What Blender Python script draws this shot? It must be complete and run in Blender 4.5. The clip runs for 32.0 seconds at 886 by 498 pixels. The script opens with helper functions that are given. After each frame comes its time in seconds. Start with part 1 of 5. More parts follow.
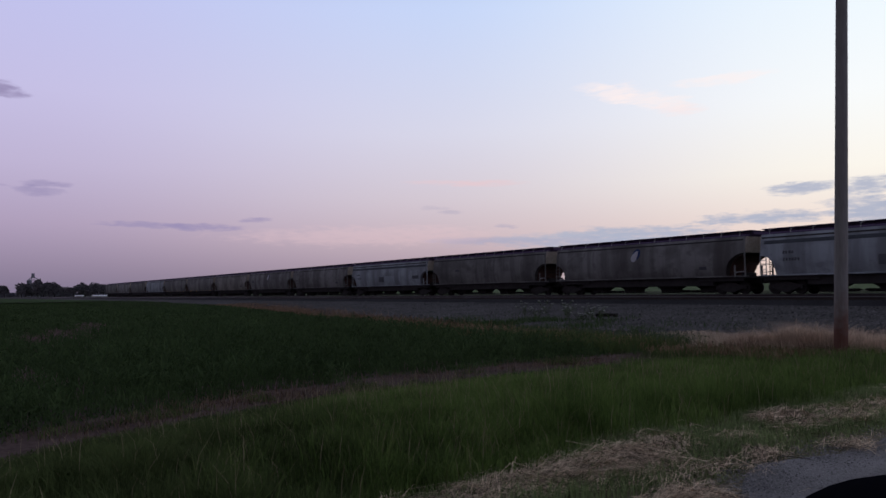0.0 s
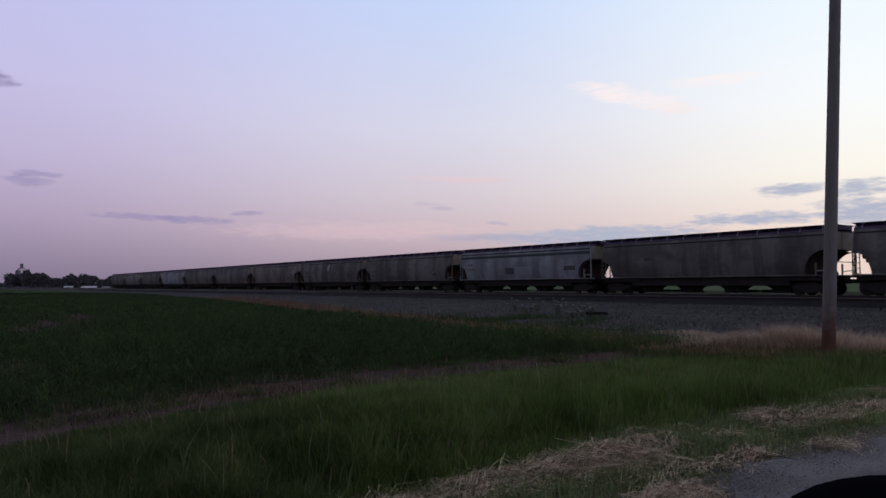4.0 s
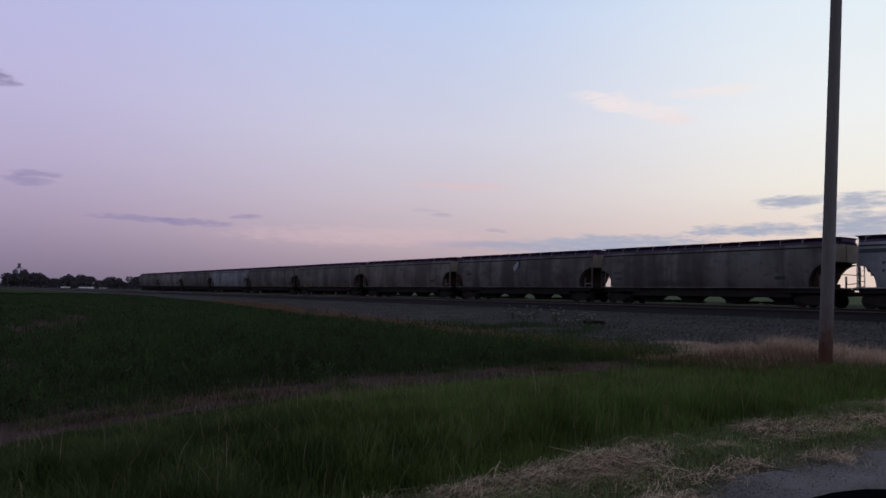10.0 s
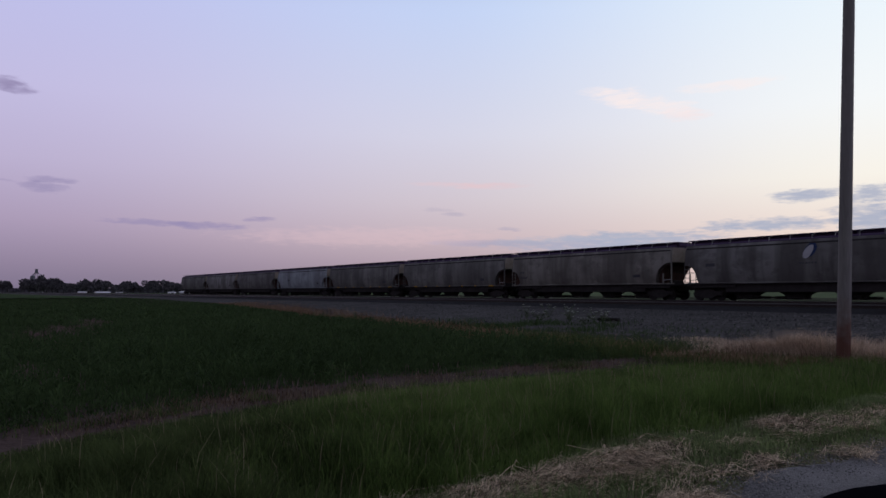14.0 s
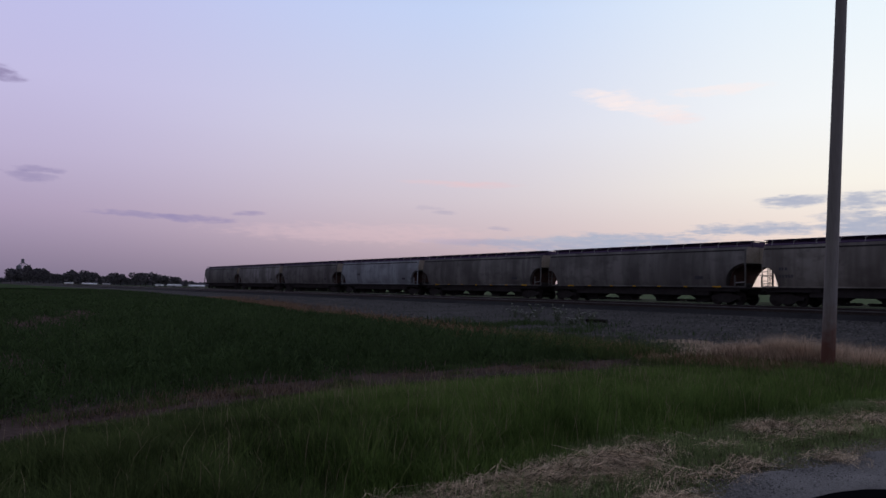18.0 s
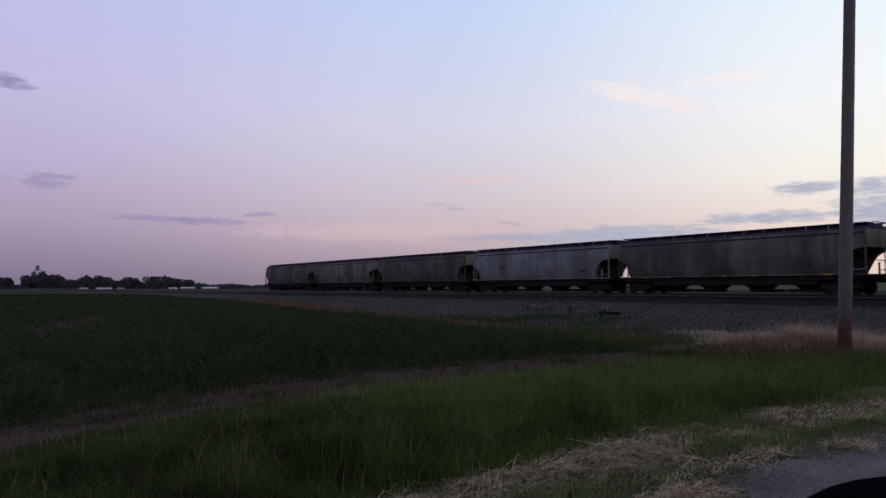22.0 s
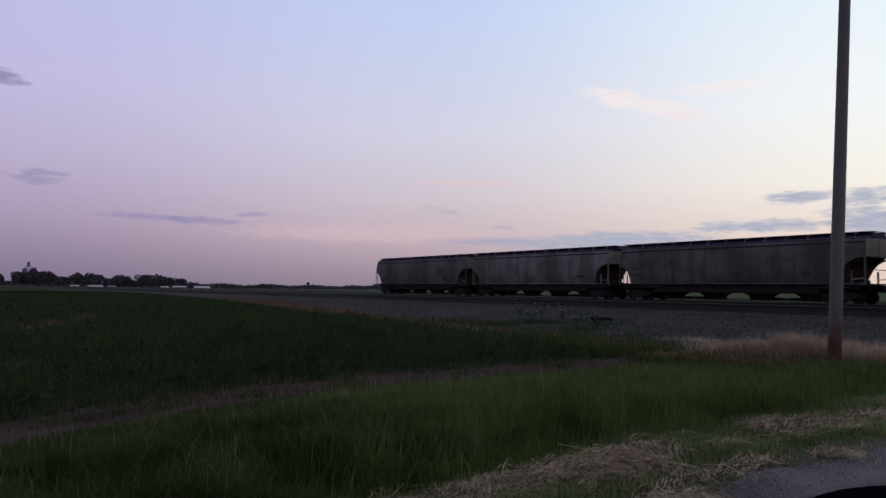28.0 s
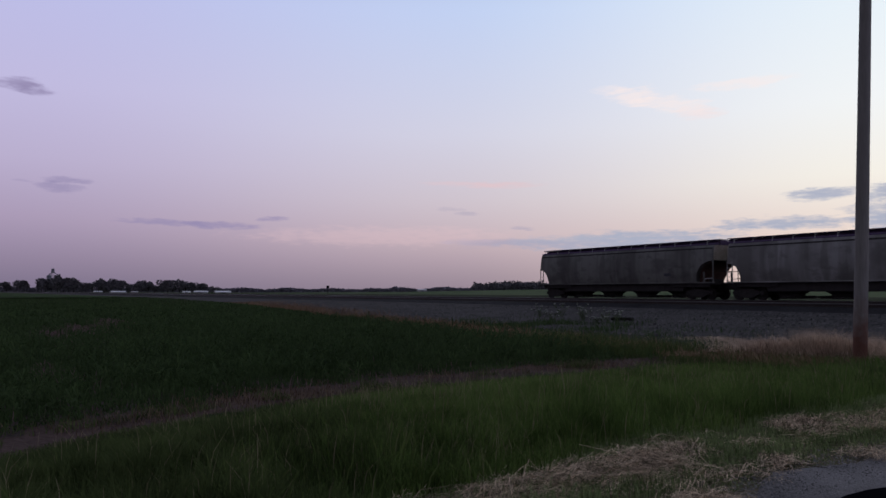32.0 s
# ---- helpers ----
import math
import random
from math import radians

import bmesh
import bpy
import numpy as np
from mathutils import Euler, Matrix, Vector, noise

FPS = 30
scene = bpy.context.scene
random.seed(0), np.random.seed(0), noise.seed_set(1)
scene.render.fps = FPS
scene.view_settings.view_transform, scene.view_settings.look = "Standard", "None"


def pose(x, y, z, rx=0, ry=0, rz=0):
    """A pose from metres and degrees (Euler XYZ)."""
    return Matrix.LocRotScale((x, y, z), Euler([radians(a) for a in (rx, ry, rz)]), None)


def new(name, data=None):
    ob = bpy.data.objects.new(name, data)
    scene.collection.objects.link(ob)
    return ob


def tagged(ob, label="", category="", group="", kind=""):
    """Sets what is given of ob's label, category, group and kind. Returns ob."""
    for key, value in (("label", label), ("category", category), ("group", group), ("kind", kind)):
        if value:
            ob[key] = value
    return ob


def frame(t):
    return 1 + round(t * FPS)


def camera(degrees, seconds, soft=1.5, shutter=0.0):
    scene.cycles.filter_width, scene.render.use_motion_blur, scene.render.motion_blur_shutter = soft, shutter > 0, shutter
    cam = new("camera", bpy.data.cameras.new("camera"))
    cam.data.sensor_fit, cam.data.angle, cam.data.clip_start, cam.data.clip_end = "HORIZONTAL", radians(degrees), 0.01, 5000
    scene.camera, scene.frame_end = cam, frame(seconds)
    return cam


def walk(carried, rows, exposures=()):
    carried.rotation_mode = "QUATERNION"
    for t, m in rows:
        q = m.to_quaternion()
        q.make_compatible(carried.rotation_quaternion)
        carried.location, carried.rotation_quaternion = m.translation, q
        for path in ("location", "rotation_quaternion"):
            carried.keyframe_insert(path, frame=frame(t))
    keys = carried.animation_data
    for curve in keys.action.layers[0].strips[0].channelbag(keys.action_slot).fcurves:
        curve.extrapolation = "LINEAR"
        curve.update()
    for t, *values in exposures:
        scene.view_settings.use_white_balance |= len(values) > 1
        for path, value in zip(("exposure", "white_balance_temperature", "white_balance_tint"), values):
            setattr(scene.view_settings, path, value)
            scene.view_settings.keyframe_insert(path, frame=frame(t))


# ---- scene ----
# ---- camera ----
cam = camera(61.24, 32.0, soft=1.5, shutter=0.3)
PATH = [
    (0, pose(0, 0, 1.6, 93.21, 0.77, 56.37)),
    (0.5, pose(0, 0, 1.6, 93.28, 0.37, 56.49)),
    (1, pose(0, 0, 1.6, 93.54, 0.42, 56.80)),
    (1.5, pose(0, 0, 1.6, 93.11, 0.93, 56.87)),
    (2, pose(0, 0, 1.6, 92.82, 0.60, 56.69)),
    (2.5, pose(0, 0, 1.6, 92.92, -0.59, 56.32)),
    (3, pose(0, 0, 1.6, 92.93, -0.36, 55.98)),
    (3.5, pose(0, 0, 1.6, 92.84, -0.29, 55.82)),
    (5.5, pose(0, 0, 1.6, 93.43, 1.08, 55.28)),
    (6, pose(0, 0, 1.6, 93.26, -0.37, 55.26)),
    (6.5, pose(0, 0, 1.6, 93.01, -0.99, 55.57)),
    (7, pose(0, 0, 1.6, 93.26, -1.09, 55.78)),
    (7.5, pose(0, 0, 1.6, 93.40, -0.55, 56.06)),
    (8, pose(0, 0, 1.6, 93.56, -0.68, 56.35)),
    (8.5, pose(0, 0, 1.6, 93.79, -0.88, 56.34)),
    (9, pose(0, 0, 1.6, 94.04, -0.68, 56.12)),
    (9.5, pose(0, 0, 1.6, 93.77, -0.89, 55.86)),
    (10, pose(0, 0, 1.6, 93.41, -0.94, 55.51)),
    (10.5, pose(0, 0, 1.6, 93.57, -0.49, 55.29)),
    (11, pose(0, 0, 1.6, 93.57, -0.28, 55.13)),
    (11.5, pose(0, 0, 1.6, 93.59, -0.38, 55.04)),
    (12, pose(0, 0, 1.6, 93.45, -0.11, 55.78)),
    (12.5, pose(0, 0, 1.6, 93.43, -0.64, 55.92)),
    (13, pose(0, 0, 1.6, 93.40, -0.46, 56.49)),
    (13.5, pose(0, 0, 1.6, 93.02, -0.20, 56.38)),
    (14, pose(0, 0, 1.6, 93.36, -0.11, 56.55)),
    (14.5, pose(0, 0, 1.6, 93.31, -0.66, 56.75)),
    (15, pose(0, 0, 1.6, 93.22, -0.72, 57.07)),
    (15.5, pose(0, 0, 1.6, 93.19, -0.47, 57.26)),
    (17.5, pose(0, 0, 1.6, 93.29, -1.07, 55.97)),
    (18, pose(0, 0, 1.6, 93.23, -1.24, 55.70)),
    (18.5, pose(0, 0, 1.6, 93.21, -0.98, 55.72)),
    (19, pose(0, 0, 1.6, 93.20, -0.94, 55.91)),
    (19.5, pose(0, 0, 1.6, 93.19, -0.63, 55.78)),
    (20, pose(0, 0, 1.6, 93.13, -0.57, 55.49)),
    (20.5, pose(0, 0, 1.6, 93.05, -0.82, 55.14)),
    (21, pose(0, 0, 1.6, 92.91, -0.66, 55.99)),
    (21.5, pose(0, 0, 1.6, 92.92, -0.33, 56.39)),
    (22, pose(0, 0, 1.6, 92.94, 0.16, 56.62)),
    (22.5, pose(0, 0, 1.6, 92.96, 0.42, 57.07)),
    (23, pose(0, 0, 1.6, 93.36, 0.26, 57.04)),
    (23.5, pose(0, 0, 1.6, 93.37, -0.18, 56.82)),
    (24, pose(0, 0, 1.6, 93.27, -0.76, 56.75)),
    (24.5, pose(0, 0, 1.6, 93.18, -0.88, 56.43)),
    (26.5, pose(0, 0, 1.6, 93.11, -1.23, 55.83)),
    (27, pose(0, 0, 1.6, 93.02, -1.46, 55.51)),
    (27.5, pose(0, 0, 1.6, 92.69, -0.54, 55.83)),
    (28, pose(0, 0, 1.6, 93.18, -0.76, 56.06)),
    (28.5, pose(0, 0, 1.6, 93.33, -1.03, 56.19)),
    (29, pose(0, 0, 1.6, 93.24, -0.50, 56.47)),
    (29.5, pose(0, 0, 1.6, 93.17, -0.41, 57.04)),
    (30, pose(0, 0, 1.6, 93.14, -0.32, 57.33)),
    (30.5, pose(0, 0, 1.6, 93.13, -0.22, 57.29)),
    (31, pose(0, 0, 1.6, 93.23, -0.46, 56.99)),
    (31.5, pose(0, 0, 1.6, 93.31, -0.18, 57.18)),
    (32, pose(0, 0, 1.6, 93.31, -0.11, 57.53)),
]
walk(cam, PATH, [(0, 0.04), (2, 0.08), (6, 0.0), (8, -0.05), (9, -0.13), (10, -0.1), (12, -0.04), (15, 0.0), (18, 0.0), (32, -0.04)])

# plan: x runs along the railway (east positive), y along the road (north positive), camera at the origin
RAIL_Z = 1.10
NEAR_Y, FAR_Y = 42.3, 46.6


# ---- world: dusk sky ----
def lin(r, g, b):
    return tuple((c / 255 / 12.92 if c <= 10 else ((c / 255 + 0.055) / 1.055) ** 2.4) for c in (r, g, b)) + (1,)


def build_world():
    world = bpy.data.worlds.new("dusk_sky")
    scene.world = world
    world.use_nodes = True
    nt = world.node_tree
    nt.nodes.clear()
    N, Lk = nt.nodes.new, nt.links.new

    def m(op, a, b=None, c=None):
        n = N("ShaderNodeMath")
        n.operation = op
        for k, v in enumerate((a, b, c)):
            if v is None:
                continue
            if isinstance(v, (int, float)):
                n.inputs[k].default_value = v
            else:
                Lk(v, n.inputs[k])
        return n.outputs[0]

    tc = N("ShaderNodeTexCoord").outputs["Generated"]
    sep = N("ShaderNodeSeparateXYZ")
    Lk(tc, sep.inputs[0])
    x, y, z = sep.outputs
    el = m("MULTIPLY", m("ARCSINE", z), 57.29578)
    az = m("MULTIPLY", m("ARCTAN2", m("MULTIPLY", x, -1), y), 57.29578)
    off = m("ABSOLUTE", m("SUBTRACT", az, 12))
    fac = m("DIVIDE", m("ADD", el, 10), 100)

    def ramp(stops):
        n = N("ShaderNodeValToRGB")
        e = n.color_ramp.elements
        while len(e) < len(stops):
            e.new(0.5)
        for k, (deg, col) in enumerate(stops):
            e[k].position = (deg + 10) / 100
            e[k].color = col
        Lk(fac, n.inputs[0])
        return n.outputs[0]

    zen = (0.15, 0.17, 0.24, 1)
    r_sun = ramp([(-10, lin(225, 205, 180)), (1, lin(232, 208, 196)), (4, lin(238, 219, 209)), (8, lin(249, 244, 234)), (13, lin(246, 249, 250)), (21, lin(233, 245, 254)), (40, (0.32, 0.38, 0.52, 1)), (90, zen)])
    r_mid = ramp([(-10, lin(125, 110, 125)), (0, lin(150, 134, 148)), (1.2, lin(165, 148, 160)), (2.4, lin(182, 163, 174)), (4, lin(202, 182, 189)), (7, lin(211, 200, 209)), (12, lin(214, 214, 231)), (21, lin(197, 213, 246)), (40, (0.24, 0.29, 0.44, 1)), (90, zen)])
    r_left = ramp([(-10, lin(105, 95, 115)), (0, lin(122, 112, 136)), (2, lin(145, 131, 156)), (5, lin(172, 156, 184)), (9, lin(188, 177, 209)), (14, lin(195, 189, 226)), (21, lin(190, 192, 235)), (40, (0.22, 0.25, 0.38, 1)), (90, zen)])
    r_back = ramp([(-10, lin(80, 76, 88)), (0, lin(95, 90, 105)), (10, lin(120, 116, 134)), (40, (0.14, 0.155, 0.21, 1)), (90, zen)])

    def mix(f, a, b):
        n = N("ShaderNodeMix")
        n.data_type = "RGBA"
        Lk(f, n.inputs["Factor"])
        Lk(a, n.inputs["A"])
        if isinstance(b, tuple):
            n.inputs["B"].default_value = b
        else:
            Lk(b, n.inputs["B"])
        return n.outputs["Result"]

    def span(v, lo, hi):
        n = N("ShaderNodeMapRange")
        n.interpolation_type = "SMOOTHSTEP"
        Lk(v, n.inputs[0])
        n.inputs[1].default_value, n.inputs[2].default_value = lo, hi
        return n.outputs[0]

    col = mix(span(off, 12, 46), r_sun, r_mid)
    col = mix(span(off, 38, 78), col, r_left)
    col = mix(span(off, 80, 150), col, r_back)

    # clouds: azimuth, elevation, half widths in degrees, density
    comb = N("ShaderNodeCombineXYZ")
    Lk(m("MULTIPLY", az, 0.22), comb.inputs[0])
    Lk(m("MULTIPLY", el, 1.1), comb.inputs[1])
    noi = N("ShaderNodeTexNoise")
    Lk(comb.outputs[0], noi.inputs["Vector"])
    noi.inputs["Scale"].default_value = 0.9
    noi.inputs["Detail"].default_value = 5
    wig = N("ShaderNodeSeparateColor")
    Lk(noi.outputs["Color"], wig.inputs[0])
    az2 = m("ADD", az, m("MULTIPLY", m("SUBTRACT", wig.outputs[0], 0.5), 3.0))
    el2 = m("ADD", el, m("MULTIPLY", m("SUBTRACT", wig.outputs[1], 0.5), 0.8))
    comb2 = N("ShaderNodeCombineXYZ")
    Lk(m("MULTIPLY", az, 0.5), comb2.inputs[0])
    Lk(m("MULTIPLY", el, 2.2), comb2.inputs[1])
    fine = N("ShaderNodeTexNoise")
    Lk(comb2.outputs[0], fine.inputs["Vector"])
    fine.inputs["Scale"].default_value, fine.inputs["Detail"].default_value, fine.inputs["Roughness"].default_value = 1.6, 6, 0.6
    rag = m("MULTIPLY", m("SUBTRACT", fine.outputs["Fac"], 0.5), 3.2)

    def cloud(c, a, e, wa, we, density, tint):
        da = m("DIVIDE", m("SUBTRACT", az2, a), wa * 1.25)
        de = m("DIVIDE", m("SUBTRACT", el2, e), we * 1.3)
        r2 = m("ADD", m("MULTIPLY", da, da), m("MULTIPLY", de, de))
        f = m("MULTIPLY", span(m("ADD", m("SUBTRACT", 1.45, r2), rag), 0.0, 1.6), density)
        return mix(f, c, tint)

    grey_l, grey_m, grey_r = lin(150, 140, 178), lin(172, 166, 188), lin(172, 178, 198)
    for c in CLOUDS_WEST + CLOUDS_NORTH + CLOUDS_PALE:
        col = cloud(col, *c[:5], {"l": grey_l, "m": grey_m, "r": grey_r, "p": lin(250, 228, 226), "w": lin(255, 238, 234), "k": lin(230, 198, 203)}[c[5]])
    bg = N("ShaderNodeBackground")
    Lk(col, bg.inputs["Color"])
    bg.inputs["Strength"].default_value = 1.0
    Lk(bg.outputs[0], N("ShaderNodeOutputWorld").inputs[0])


CLOUDS_WEST = [
    (86.54, 13.43, 1.10, 0.33, 0.8, "l"),
    (87.52, 13.71, 1.27, 0.36, 0.8, "l"),
    (84.89, 7.08, 1.1, 0.3, 0.65, "l"),
    (84.38, 7.62, 1.02, 0.19, 0.6, "l"),
    (83.21, 7.53, 0.48, 0.15, 0.5, "l"),
    (86.78, 7.41, 0.45, 0.11, 0.4, "l"),
    (77.97, 5.00, 2.5, 0.17, 0.7, "l"),
    (74.32, 4.92, 2.2, 0.2, 0.7, "l"),
    (70.46, 5.36, 1.06, 0.15, 0.6, "l"),
]
CLOUDS_NORTH = [
    (57.19, 6.32, 0.96, 0.18, 0.35, "m"),
    (55.79, 5.95, 0.95, 0.13, 0.45, "m"),
    (51.41, 4.82, 0.77, 0.10, 0.6, "m"),
    (53.5, 3.86, 3.6, 0.24, 0.8, "m"),
    (46.5, 3.75, 5.2, 0.5, 0.85, "r"),
    (41.2, 3.95, 4.4, 0.62, 0.9, "r"),
    (51.10, 3.62, 5.14, 0.26, 0.4, "m"),
    (32.9, 4.85, 3.6, 0.38, 0.95, "r"),
    (35.92, 4.79, 1.53, 0.17, 0.6, "r"),
    (30.91, 6.72, 1.45, 0.3, 0.9, "r"),
    (29.67, 6.90, 1.22, 0.19, 0.6, "r"),
    (26.46, 6.63, 1.7, 0.55, 0.9, "r"),
    (26.97, 5.26, 2.1, 0.7, 0.85, "r"),
    (25.67, 4.65, 2.3, 0.75, 0.85, "r"),
    (30.05, 4.98, 1.75, 0.19, 0.4, "r"),
]
CLOUDS_PALE = [
    (42.99, 14.45, 1.5, 0.55, 0.6, "w"),
    (44.76, 14.95, 1.2, 0.3, 0.35, "w"),
    (41.23, 14.0, 1.6, 0.45, 0.5, "w"),
    (38.61, 12.95, 1.4, 0.4, 0.5, "p"),
    (39.60, 13.44, 1.6, 0.36, 0.4, "w"),
    (35.5, 14.7, 2.71, 0.35, 0.5, "w"),
    (55.8, 8.28, 2.82, 0.2, 0.35, "k"),
    (53.2, 8.25, 2.6, 0.22, 0.45, "k"),
    (61.91, 4.25, 8.52, 0.60, 0.3, "k"),
]
build_world()


# ---- materials ----
def material(name, color, rough=0.8, spread=0.3, scale=3.0, fine=40.0, bump=0.3, metal=0.0, random_obj=0.0, island=0.0, second=None, bump_dist=0.02, stretch=None, spec=0.04, thin=0.0):
    mt = bpy.data.materials.new(name)
    mt.use_nodes = True
    nt = mt.node_tree
    b = nt.nodes["Principled BSDF"]
    b.inputs["Roughness"].default_value, b.inputs["Metallic"].default_value = rough, metal
    b.inputs["Specular IOR Level"].default_value = spec
    co = nt.nodes.new("ShaderNodeTexCoord").outputs["Object"]
    if stretch:
        mp = nt.nodes.new("ShaderNodeMapping")
        mp.inputs["Scale"].default_value = stretch
        nt.links.new(co, mp.inputs[0])
        co = mp.outputs[0]
    facs = []
    for sc, det in ((scale, 4), (fine, 3)):
        n = nt.nodes.new("ShaderNodeTexNoise")
        n.inputs["Scale"].default_value, n.inputs["Detail"].default_value = sc, det
        nt.links.new(co, n.inputs["Vector"])
        facs.append(n.outputs["Fac"])
    mean = nt.nodes.new("ShaderNodeMath")
    mean.operation = "ADD"
    for k in (0, 1):
        nt.links.new(facs[k], mean.inputs[k])
    total = mean.outputs[0]
    extra = None
    if random_obj:
        extra = nt.nodes.new("ShaderNodeObjectInfo").outputs["Random"]
    if island:
        extra = nt.nodes.new("ShaderNodeNewGeometry").outputs["Random Per Island"]
    if extra:
        k = nt.nodes.new("ShaderNodeMath")
        k.operation = "MULTIPLY_ADD"
        nt.links.new(extra, k.inputs[0])
        k.inputs[1].default_value = random_obj + island
        nt.links.new(total, k.inputs[2])
        total = k.outputs[0]
    r = nt.nodes.new("ShaderNodeValToRGB")
    e = r.color_ramp.elements
    mid = 1.0 + (random_obj + island) / 2
    rng = nt.nodes.new("ShaderNodeMapRange")
    nt.links.new(total, rng.inputs[0])
    rng.inputs[1].default_value, rng.inputs[2].default_value = mid - 0.5, mid + 0.5
    nt.links.new(rng.outputs[0], r.inputs[0])
    c2 = second or color
    e[0].color = tuple(c * (1 - spread) for c in color) + (1,)
    e[1].color = tuple(min(1, c * (1 + spread)) for c in c2) + (1,)
    nt.links.new(r.outputs[0], b.inputs["Base Color"])
    if thin:
        tr = nt.nodes.new("ShaderNodeBsdfTranslucent")
        nt.links.new(r.outputs[0], tr.inputs["Color"])
        ms = nt.nodes.new("ShaderNodeMixShader")
        ms.inputs[0].default_value = thin
        nt.links.new(b.outputs[0], ms.inputs[1])
        nt.links.new(tr.outputs[0], ms.inputs[2])
        nt.links.new(ms.outputs[0], nt.nodes["Material Output"].inputs["Surface"])
    if bump:
        bp = nt.nodes.new("ShaderNodeBump")
        bp.inputs["Strength"].default_value, bp.inputs["Distance"].default_value = bump, bump_dist
        nt.links.new(facs[1], bp.inputs["Height"])
        nt.links.new(bp.outputs[0], b.inputs["Normal"])
    return mt


M = {
    "soil": material("soil", (0.045, 0.034, 0.03), 0.95, 0.5, 1.2, 14, 0.8, bump_dist=0.05, second=(0.075, 0.057, 0.048)),
    "meadow": material("meadow_ground", (0.03, 0.036, 0.016), 0.95, 0.4, 0.5, 6, 0.8, bump_dist=0.05),
    "far_field": material("far_field", (0.05, 0.085, 0.03), 0.95, 0.4, 0.02, 0.4, 0.0, second=(0.07, 0.1, 0.04)),
    "gravel": material("gravel", (0.043, 0.039, 0.037), 0.95, 0.5, 0.35, 5, 0.7, bump_dist=0.06, second=(0.072, 0.065, 0.061)),
    # much darker than the gravel: shadow below rails and tie ends is in the colour
    "ballast": material("ballast", (0.032, 0.03, 0.03), 0.95, 0.55, 0.5, 12, 1.0, bump_dist=0.08),
    "thatch": material("mown_thatch", (0.075, 0.066, 0.036), 0.95, 0.5, 1.3, 16, 0.9, bump_dist=0.04, second=(0.14, 0.115, 0.07)),
    "strip": material("bare_strip", (0.052, 0.034, 0.03), 0.95, 0.5, 0.9, 12, 0.8, bump_dist=0.05, second=(0.09, 0.06, 0.052)),
    "asphalt": material("asphalt", (0.125, 0.117, 0.115), 0.95, 0.5, 1.5, 45, 0.9, bump_dist=0.02, second=(0.2, 0.185, 0.178)),
    "steel": material("rail_steel", (0.06, 0.05, 0.045), 0.55, 0.3, 2, 30, 0.2, metal=0.6),
    "railhead": material("rail_head", (0.13, 0.122, 0.122), 0.45, 0.15, 2, 30, 0.0, metal=0.9),
    "tie": material("tie_wood", (0.045, 0.038, 0.034), 0.95, 0.4, 2, 20, 0.5, random_obj=0.5),
    "pole": material("pole_wood", (0.21, 0.198, 0.185), 0.9, 0.18, 1.5, 25, 0.3, second=(0.25, 0.236, 0.222), stretch=(1, 1, 0.12)),
    "black": material("black_plastic", (0.006, 0.006, 0.008), 0.9, 0.2, 5, 80, 0.05, spec=0.0),
}


def mesh_object(name, verts, faces, mats, idx=None, parent=None, smooth=False):
    me = bpy.data.meshes.new(name)
    me.from_pydata([tuple(v) for v in verts], [], [tuple(f) for f in faces])
    for k in (mats if isinstance(mats, (list, tuple)) else [mats]):
        me.materials.append(k)
    if idx is not None:
        me.polygons.foreach_set("material_index", list(idx))
    if smooth:
        me.polygons.foreach_set("use_smooth", [True] * len(me.polygons))
    me.update()
    ob = new(name, me)
    if parent is not None:
        ob.parent = parent
    return ob


def part(name, bm, mt, parent, label="", smooth=False):
    me = bpy.data.meshes.new(name)
    bmesh.ops.recalc_face_normals(bm, faces=bm.faces)
    bm.to_mesh(me)
    bm.free()
    me.materials.append(mt)
    if smooth:
        me.polygons.foreach_set("use_smooth", [True] * len(me.polygons))
    ob = new(name, me)
    ob.parent = parent
    if label:
        tagged(ob, label)
    return ob


def box(bm, x0, x1, y0, y1, z0, z1, bevel=0.0):
    r = bmesh.ops.create_cube(bm, size=1, matrix=Matrix.Translation(((x0 + x1) / 2, (y0 + y1) / 2, (z0 + z1) / 2)) @ Matrix.Diagonal((x1 - x0, y1 - y0, z1 - z0, 1)))
    if bevel:
        es = list({e for v in r["verts"] for e in v.link_edges})
        bmesh.ops.bevel(bm, geom=es, offset=bevel, segments=1, affect="EDGES")
    return bm


def rod(bm, a, b, r, seg=8, r2=None):
    a, b = Vector(a), Vector(b)
    d = b - a
    m = Matrix.Translation((a + b) / 2) @ d.to_track_quat("Z", "Y").to_matrix().to_4x4()
    bmesh.ops.create_cone(bm, cap_ends=True, segments=seg, radius1=r, radius2=r if r2 is None else r2, depth=d.length, matrix=m)
    return bm


def empty(name, x=0, y=0, z=0):
    ob = new(name)
    ob.location = (x, y, z)
    return ob


# ---- ground ----
def soil_edge(y):
    """x of the grass verge's far edge beside the bare strip."""
    return -12.0 + 3.7 * math.exp(-max(y, -1.5) / 4.5)


def crop_edge(y):
    return soil_edge(y) - 0.82 + 0.01 * min(max(y, 0), 14) + 0.3 * noise.noise((y * 0.55, 2.0, 0)) + 0.2 * noise.noise((y * 1.7, 5.0, 0))


def field_north(x):
    """y of the field's boundary towards the railway."""
    d = -x
    pts = ((0, 14.0), (13.2, 14.0), (16, 14.2), (23, 15.1), (40, 18.2), (64, 23.3), (100, 28), (138, 31), (217, 31.5), (2000, 31.5))
    for (a, ya), (b, yb) in zip(pts, pts[1:]):
        if d <= b:
            return ya + (yb - ya) * (d - a) / (b - a)
    return 30


